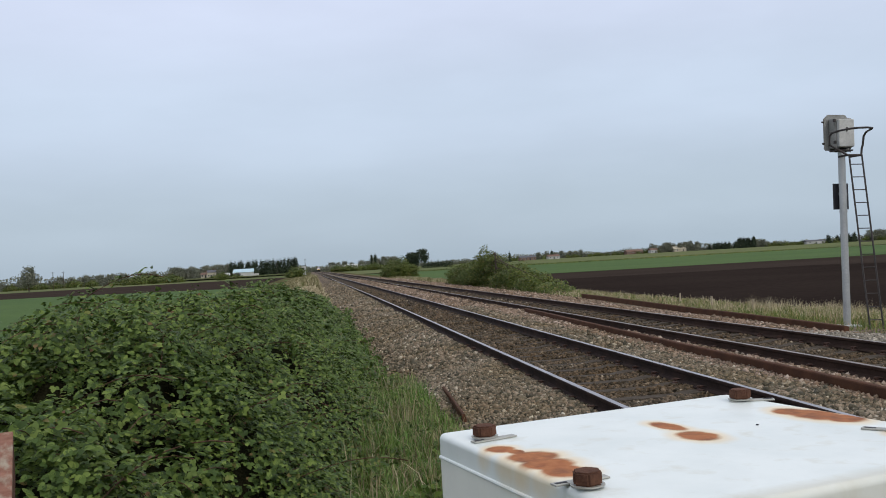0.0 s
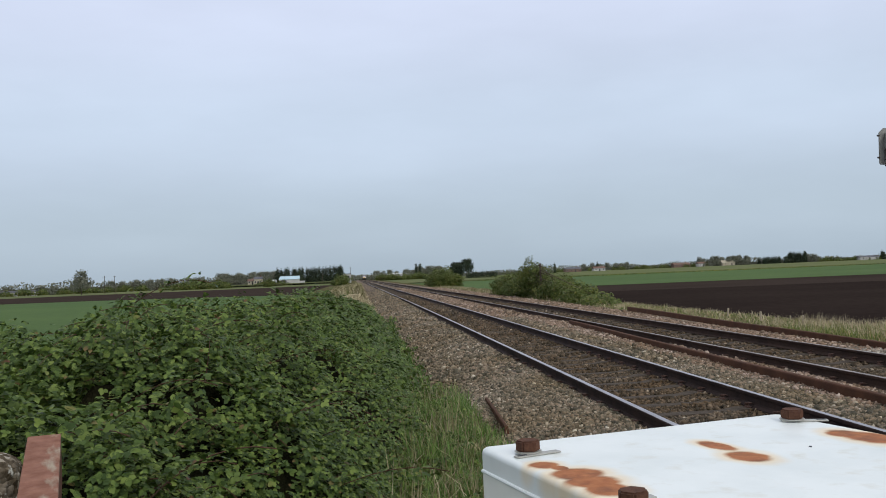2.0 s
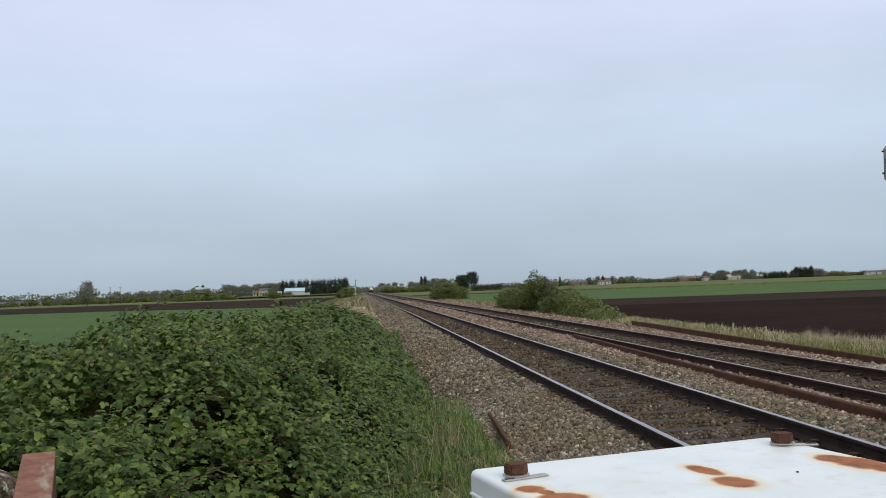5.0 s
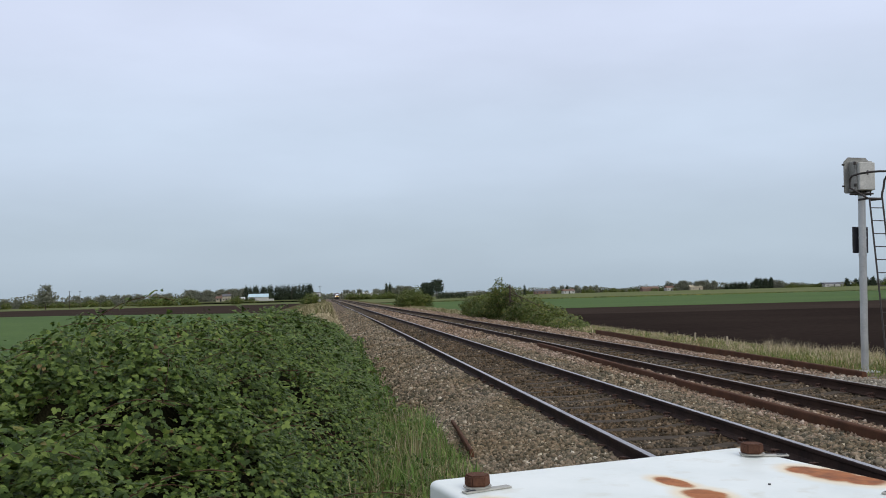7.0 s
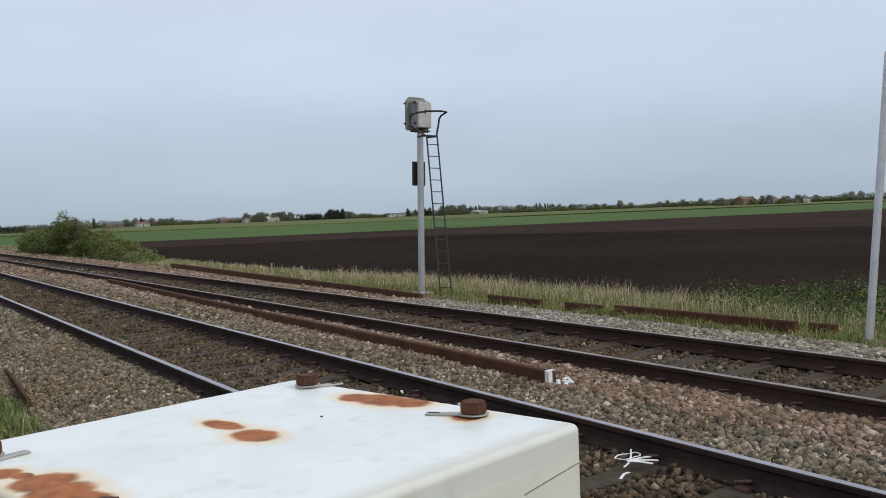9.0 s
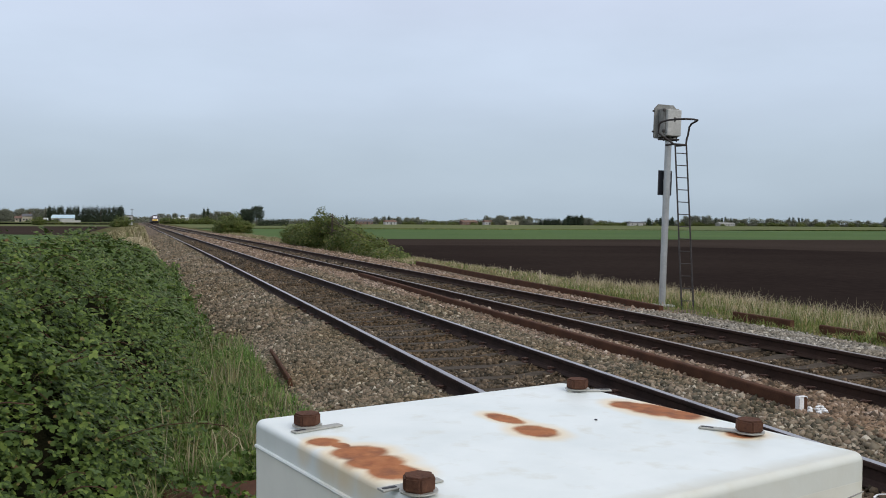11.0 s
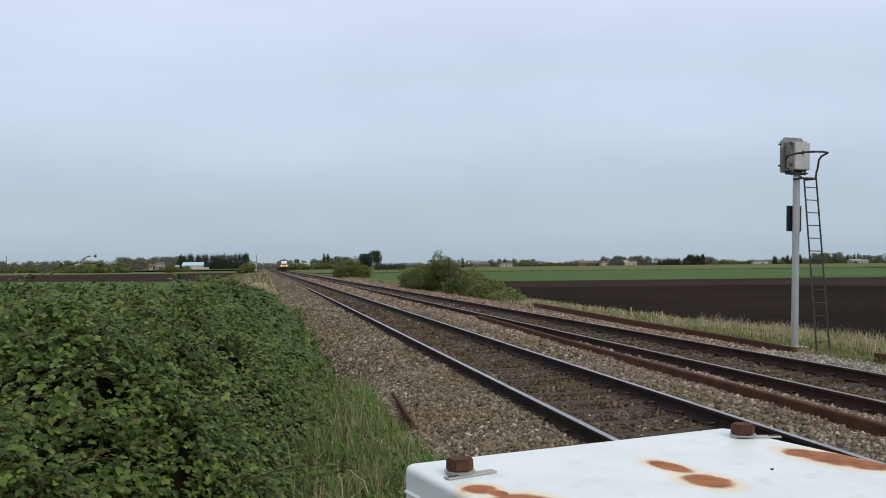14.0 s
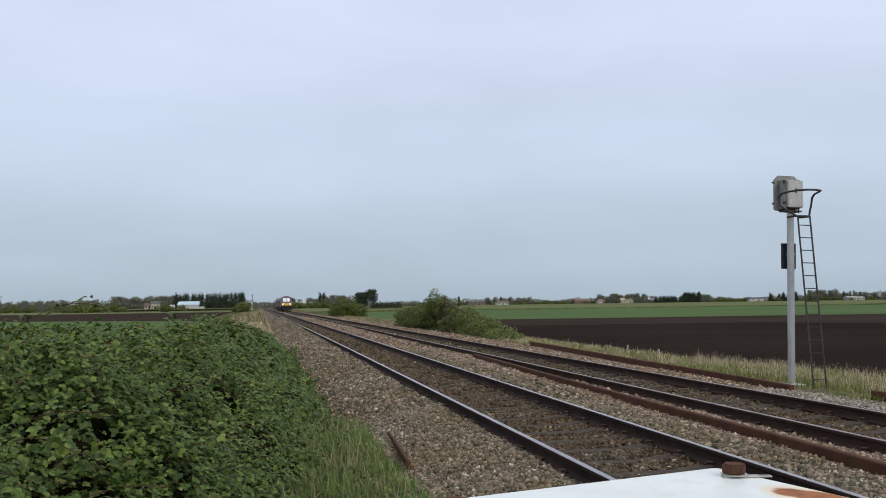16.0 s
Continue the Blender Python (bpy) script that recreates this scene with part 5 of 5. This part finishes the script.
row(shrub, 3, 540, 432, 570, 412, 0.3, 1.0, 27, 4)
row(shrub, 10, 820, 330, 900, 60, 0.0, 1.4, 28)


def far_woods():
    """The closed dark tree line along the horizon, haze greyed into it, as clumps of twigs and leaves."""
    way = [(-700, 420), (-420, 620), (-110, 650), (-62, 660), (70, 930), (190, 888), (330, 842), (470, 772), (600, 672), (700, 565), (830, 335), (940, 60), (960, -200)]
    rng = np.random.default_rng(77)
    seg = np.array([math.dist(a, b) for a, b in zip(way, way[1:])])
    n = 62000
    k = rng.choice(len(seg), n, p=seg / seg.sum())
    t = rng.uniform(0, 1, n)
    w = np.array(way, float)
    p = w[k] * (1 - t)[:, None] + w[k + 1] * t[:, None] + rng.normal(size=(n, 2)) * 3
    s = p[:, 0] + p[:, 1] * 0.3
    top = 4.0 + np.where((p[:, 0] > -112) & (p[:, 0] < -58), 4.0, 0.0) + np.where(p[:, 0] < -112, 2.8, 0.0) + 1.5 * smooth_noise(s, s * 0.2, 60, 5) + 0.9 * smooth_noise(s, s * 0.1, 14, 6) + 0.5 * smooth_noise(s, s * 0.1, 5, 7)
    z = -1.0 + np.clip(top, 2.5, 11) * rng.uniform(0, 1, n) ** 0.7
    rot = frames_from(rng.normal(size=(n, 3)) * 0.8 + np.array([-0.3, -0.6, 0.6]), rng)
    v, f = scatter(SIMPLE_V, SIMPLE_F, np.stack([p[:, 0], p[:, 1], z], 1), rot, rng.uniform(0.7, 1.7, n))
    # closed stand of stems behind the leaves
    base = len(v)
    wall_v, wall_f = [], []
    for a, b in zip(way, way[1:]):
        steps = max(2, int(math.dist(a, b) / 3))
        for q in range(steps + 1):
            x, y = a[0] + (b[0] - a[0]) * q / steps, a[1] + (b[1] - a[1]) * q / steps
            hgt = 0.72 * (3.6 + (3.6 if -112 < x < -58 else 2.6 if x <= -112 else 0)) + rng.uniform(-0.7, 0.7)
            wall_v += [(x, y + 4, -1.3), (x, y + 4, -1.0 + hgt)]
            if q:
                k = base + len(wall_v)
                wall_f += [(k - 4, k - 2, k - 1), (k - 4, k - 1, k - 3)]
    v, f = np.concatenate([v, np.array(wall_v)]), np.concatenate([f, np.array(wall_f)])
    tagged(raw_mesh("far_woods", v, f, HAZED_TREE_LEAF), "dark line of woods and hedges on the horizon, haze put into its colour", "woods", kind="stuff")


far_woods()
copy_thing(poplar, pose(146.4, 683, -1.05 - 4.3))
copy_thing(conifer, pose(230, 868, -1.05 - 3.2))


# ---- buildings, vehicles and poles far off ----
def house(m, w, d, h, roof_h, wall, roof, label, windows=3, storeys=1, flat_gable=False, chimney=True):
    hs = empty("house", m, label, "house", "distant buildings")
    part("wall", box(w, d, h, 0.0, (0, 0, h / 2)), wall, hs)
    bm = bmesh.new()
    o = 0.3
    a = [bm.verts.new(p) for p in ((-w / 2 - o, -d / 2 - o, h), (w / 2 + o, -d / 2 - o, h), (w / 2 + o, d / 2 + o, h), (-w / 2 - o, d / 2 + o, h), (-w / 2 - o, 0, h + roof_h), (w / 2 + o, 0, h + roof_h))]
    for q in ((0, 1, 5, 4), (2, 3, 4, 5), (1, 2, 5), (3, 0, 4), (3, 2, 1, 0)):
        bm.faces.new([a[i] for i in q])
    bmesh.ops.recalc_face_normals(bm, faces=bm.faces)
    rf = part("roof", bm, roof, hs)
    if chimney:
        part("chimney", box(0.8, 0.6, 1.4, 0.03, (w * 0.3, 0, h + roof_h + 0.2)), BRICK_WALL, rf)
    for s in range(storeys):
        for k in range(windows):
            x = -w / 2 + w * (k + 0.5) / windows
            if s == 0 and k == windows // 2:
                part("door", box(0.95, 0.08, 2.0, 0.01, (x, -d / 2 - 0.02, 1.0)), PANE, hs)
            else:
                wi = part("window", box(1.1, 0.08, 1.1, 0.01, (x, -d / 2 - 0.01, 1.5 + 2.5 * s)), RENDER_WALL, hs)
                part("pane", box(0.95, 0.04, 0.95, 0.0, (x, -d / 2 - 0.05, 1.5 + 2.5 * s)), PANE, wi)
    return hs


house(pose(-69.8, 595, 0.2), 5, 5, 3.4, 1.6, CREAM_WALL, SLATE_ROOF, "cream farmhouse in front of a wood", 3)
house(pose(-75, 600, 0.2), 4, 5, 2.2, 1.4, CREAM_WALL, TILE_ROOF, "low cream outbuilding beside the farmhouse", 2)
house(pose(183, 778, -1.05), 14, 8, 2.6, 1.6, BRICK_WALL, SLATE_ROOF, "low brick bungalow with a grey roof", 4)
house(pose(205, 772, -1.05), 10, 8, 2.4, 1.6, RENDER_WALL, TILE_ROOF, "low white bungalow with a red roof", 3)
house(pose(305, 842, -1.05), 16, 8, 2.6, 1.9, BRICK_WALL, TILE_ROOF, "long red-roofed brick house among trees", 4)
house(pose(322, 832, -1.05), 9, 8, 2.8, 1.7, RENDER_WALL, TILE_ROOF, "white house with a red roof among trees", 3)
house(pose(343, 822, -1.05), 12, 8, 2.6, 2.4, CREAM_WALL, CREAM_WALL, "pale straw-coloured barn in front of trees", 2, chimney=False)
house(pose(452, 770, -1.05), 18, 8, 2.4, 1.4, RENDER_WALL, SLATE_ROOF, "low white shed at the edge of the fields", 3, chimney=False)
house(pose(549, 428, -1.05), 15, 9, 4.0, 2.2, BRICK_WALL, TILE_ROOF, "red-brown brick barn beyond the ploughed field", 3, chimney=False)
house(pose(585, 405, -1.05), 9, 7, 3.2, 2.2, CREAM_WALL, SLATE_ROOF, "yellowish rendered house with a dark roof", 3)
house(pose(520, 722, -1.05), 16, 8, 2.6, 1.0, RENDER_WALL, RENDER_WALL, "long pale glasshouse among trees", 6, chimney=False)
house(pose(705, 520, -1.05), 12, 8, 3.4, 2.6, RENDER_WALL, TILE_ROOF, "white house far across the fields", 3)

shed = empty("farm_shed", pose(-46, 547, 0.2), "pale blue and white sheeted farm shed", "shed")
part("wall", box(11.5, 9, 2.4, 0.0, (0, 0, 1.2)), RENDER_WALL, shed)
bm = bmesh.new()
a = [bm.verts.new(p) for p in ((-6, -4.8, 2.4), (6, -4.8, 2.4), (6, 4.8, 4.3), (-6, 4.8, 4.3), (-6, -4.8, 2.25), (6, -4.8, 2.25), (6, 4.8, 2.25), (-6, 4.8, 2.25))]
for q in ((0, 1, 2, 3), (4, 5, 1, 0), (5, 6, 2, 1), (7, 4, 0, 3), (6, 7, 3, 2), (7, 6, 5, 4)):
    bm.faces.new([a[i] for i in q])
bmesh.ops.recalc_face_normals(bm, faces=bm.faces)
part("roof", bm, BLUE_SHEET, shed, "pale blue sheet roof")
part("roller_door", box(3.0, 0.1, 1.9, 0.0, (-3, -4.52, 0.95)), SLATE_ROOF, shed)
part("lean_to", box(3.2, 5, 1.2, 0.0, (7.4, -1, 0.6)), RENDER_WALL, shed)

for x, y, w in ((-233, 600, 17), (-217, 598, 13)):
    gh = empty("glasshouse", pose(x, y, -1.05), "low grey glasshouse at the field edge", "glasshouse", "distant buildings")
    part("wall", box(w, 7, 2.2, 0.0, (0, 0, 1.1)), RENDER_WALL, gh)
    bm = bmesh.new()
    q = [bm.verts.new(p) for p in ((-w / 2, -3.6, 2.2), (w / 2, -3.6, 2.2), (w / 2, 3.6, 2.2), (-w / 2, 3.6, 2.2), (-w / 2, 0, 3.5), (w / 2, 0, 3.5))]
    for i in ((0, 1, 5, 4), (2, 3, 4, 5), (1, 2, 5), (3, 0, 4), (3, 2, 1, 0)):
        bm.faces.new([q[j] for j in i])
    bmesh.ops.recalc_face_normals(bm, faces=bm.faces)
    part("roof", bm, SLATE_ROOF, gh)
    for k in range(int(w / 2)):
        part("pane", box(1.5, 0.06, 1.3, 0.0, (-w / 2 + 1.2 + 2 * k, -3.52, 1.3)), PANE, gh)
house(pose(-250, 604, -1.05), 9, 7, 2.8, 2.0, BRICK_WALL, TILE_ROOF, "low red brick house at the field edge", 2)

cabin = empty("crossing_cabin", pose(-9.6, 419, -1.05), "small white trackside cabin", "cabin")
part("wall", box(3.6, 3.0, 4.6, 0.0, (0, 0, 2.3)), RENDER_WALL, cabin)
part("roof", box(4.0, 3.4, 0.25, 0.02, (0, 0, 4.72)), SLATE_ROOF, cabin)
part("window", box(2.2, 0.06, 0.9, 0.0, (0, -1.52, 3.4)), PANE, cabin)


def van(m, w, h, label):
    vn = empty("parked_caravan", m, label, "caravan", "parked caravans")
    part("body", box(w, 2.2, h, 0.25, (0, 0, 0.45 + h / 2)), VAN_WHITE, vn)
    for k in (-0.25, 0.25):
        part("window", box(w * 0.25, 0.05, 0.7, 0.0, (w * k, -1.1, 0.45 + h * 0.62)), PANE, vn)
    for x in (-w * 0.3, w * 0.3):
        part("wheel", tube((x, -1.05, 0.32), (x, -0.85, 0.32), 0.33, 12), TYRE, vn)
    part("tow_bar", box(w * 1.15, 0.1, 0.1, 0.0, (0, 0, 0.5)), DARK_STEEL, vn)


for x, y, w, h in ((17.5, 650, 3.2, 1.9), (21.5, 652, 3.8, 2.6), (25.4, 655, 3.6, 2.3), (31, 662, 2.8, 1.8), (-56, 552, 3.4, 2.0)):
    van(pose(x, y, 1.0 if x > 0 else 0.2), w, h, "white caravan parked beyond the line")
# raised yard on which the caravans stand
field("yard", [(10, 640), (44, 640), (46, 690), (10, 690)], 1.0, SOIL, "raised grassy yard beyond the line")

for x, y, h in ((-8.3, 449, 8.2), (-122, 430, 8.5), (-128, 470, 9.0), (-60, 600, 10.5), (-28, 590, 8.0), (2.5, 470, 5.0)):
    po = empty("telegraph_pole", pose(x, y, -1.05), "slim timber pole against the sky", "pole", "far poles")
    part("shaft", tube((0, 0, 0), (0, 0, h), 0.16, 8, 0.11), BARK, po)
    part("cross_arm", box(1.5, 0.12, 0.12, 0.0, (0, 0, h - 0.5)), BARK, po)


# ---- the train ----
def car_body(length, nose):
    """A carriage shell along y; the end at y = 0 is a raked cab when nose is set."""
    bm = bmesh.new()
    sec = [(1.25, 0.95), (1.34, 1.3), (1.35, 2.2), (1.27, 2.95), (1.05, 3.42), (0.6, 3.66), (0, 3.74)]
    sec = sec + [(-x, z) for x, z in reversed(sec[:-1])]
    ys = [0.0, 0.35, 0.9, 1.6] if nose else [0.0]
    ys += [length * k / 6 for k in range(1, 7)]
    rings = []
    for y in ys:
        ring = []
        for x, z in sec:
            off, sx = 0.0, 1.0
            if nose and y < 1.6:
                rake = max(0.0, z - 1.9) * 0.42
                off = rake * (1 - y / 1.6)
                sx = 1 - 0.10 * (1 - y / 1.6) ** 2
            ring.append(bm.verts.new((x * sx, y + off, z)))
        rings.append(ring)
    k = len(sec)
    for a, b in zip(rings, rings[1:]):
        for i in range(k):
            bm.faces.new((a[i], a[(i + 1) % k], b[(i + 1) % k], b[i]))
    bm.faces.new(rings[0])
    bm.faces.new(rings[-1][::-1])
    bmesh.ops.recalc_face_normals(bm, faces=bm.faces)
    return bm


def strip_on_front(x0, x1, z0, z1, y, thick=0.04):
    """A panel that follows the raked cab front."""
    bm = bmesh.new()
    q = []
    for x, z in ((x0, z0), (x1, z0), (x1, z1), (x0, z1)):
        off = max(0.0, z - 1.9) * 0.42
        q.append((x, y + off, z))
    a = [bm.verts.new(p) for p in q]
    b = [bm.verts.new((p[0], p[1] + thick, p[2])) for p in q]
    bm.faces.new(a)
    bm.faces.new(b[::-1])
    for i in range(4):
        bm.faces.new((a[i], b[i], b[(i + 1) % 4], a[(i + 1) % 4]))
    bmesh.ops.recalc_face_normals(bm, faces=bm.faces)
    return bm


def train():
    tr = empty("diesel_train", pose(3.428, 737, 0), "diesel multiple-unit train with a yellow cab front and lit headlamps", "train")
    for c in range(3):
        y0 = c * 23.6
        body = part("carriage", car_body(23.2, c == 0), TRAIN_SIDE, tr)
        body.location.y = y0
        for side in (-1, 1):
            for k in range(7):
                part("window", box(0.04, 2.0, 0.85, 0.01, (side * 1.335, 4.2 + 2.6 * k, 2.35)), PANE, body)
            part("door", box(0.03, 1.3, 2.1, 0.0, (side * 1.352, 2.6, 2.1)), TRAIN_DARK, body)
            part("skirt", box(0.06, 22.5, 0.55, 0.0, (side * 1.28, 11.6, 0.68)), TRAIN_UNDER, body)
        part("underframe", box(2.3, 21.5, 0.6, 0.0, (0, 11.6, 0.66)), TRAIN_UNDER, body)
        for yb in (3.4, 19.2):
            bg = part("bogie", box(2.2, 2.6, 0.35, 0.03, (0, yb, 0.55)), TRAIN_UNDER, body)
            for yw in (-1.1, 1.1):
                for side in (-1, 1):
                    part("wheel", tube((side * 0.70, yb + yw, 0.42), (side * 0.82, yb + yw, 0.42), 0.42, 16), TRAIN_UNDER, bg)
        if c:
            part("gangway", box(1.2, 0.5, 2.3, 0.02, (0, -0.2, 2.1)), TRAIN_UNDER, body)
    fr = part("cab_front", strip_on_front(-1.21, 1.21, 1.95, 3.45, -0.03), TRAIN_DARK, tr, "dark plum cab surround")
    part("windscreen", strip_on_front(-0.80, -0.04, 2.36, 3.22, -0.05), WINDSCREEN, fr)
    part("windscreen", strip_on_front(0.04, 0.80, 2.36, 3.22, -0.05), WINDSCREEN, fr)
    part("yellow_panel", strip_on_front(-1.12, 1.12, 1.4, 2.1, -0.04, 0.06), TRAIN_YELLOW, tr, "yellow warning panel")
    part("destination_display", strip_on_front(-0.5, 0.5, 3.47, 3.60, -0.04), PANE, tr, "dark display above the windscreen")
    for x in (-0.85, 0.85):
        part("headlamp", tube((x, -0.10, 1.75), (x, 0.0, 1.75), 0.12, 14), HEADLAMP, tr, "bright round headlamp")
        part("tail_lamp", tube((x * 0.62, -0.09, 1.72), (x * 0.62, 0.0, 1.72), 0.10, 12), PANE, tr)
    part("valance", box(2.4, 0.3, 1.0, 0.05, (0, 0.06, 0.82)), TRAIN_UNDER, tr)
    part("coupler", box(0.35, 0.5, 0.35, 0.04, (0, -0.3, 0.95)), TRAIN_UNDER, tr)
    return tr


diesel = train()


def motions():
    walk(diesel, [(t, pose(3.428 + float(bend(225 + 32.0 * (16 - t))), 225 + 32.0 * (16 - t), 0, 0, 0, 0.34)) for t in (0, 4, 8, 12, 16)])


motions()
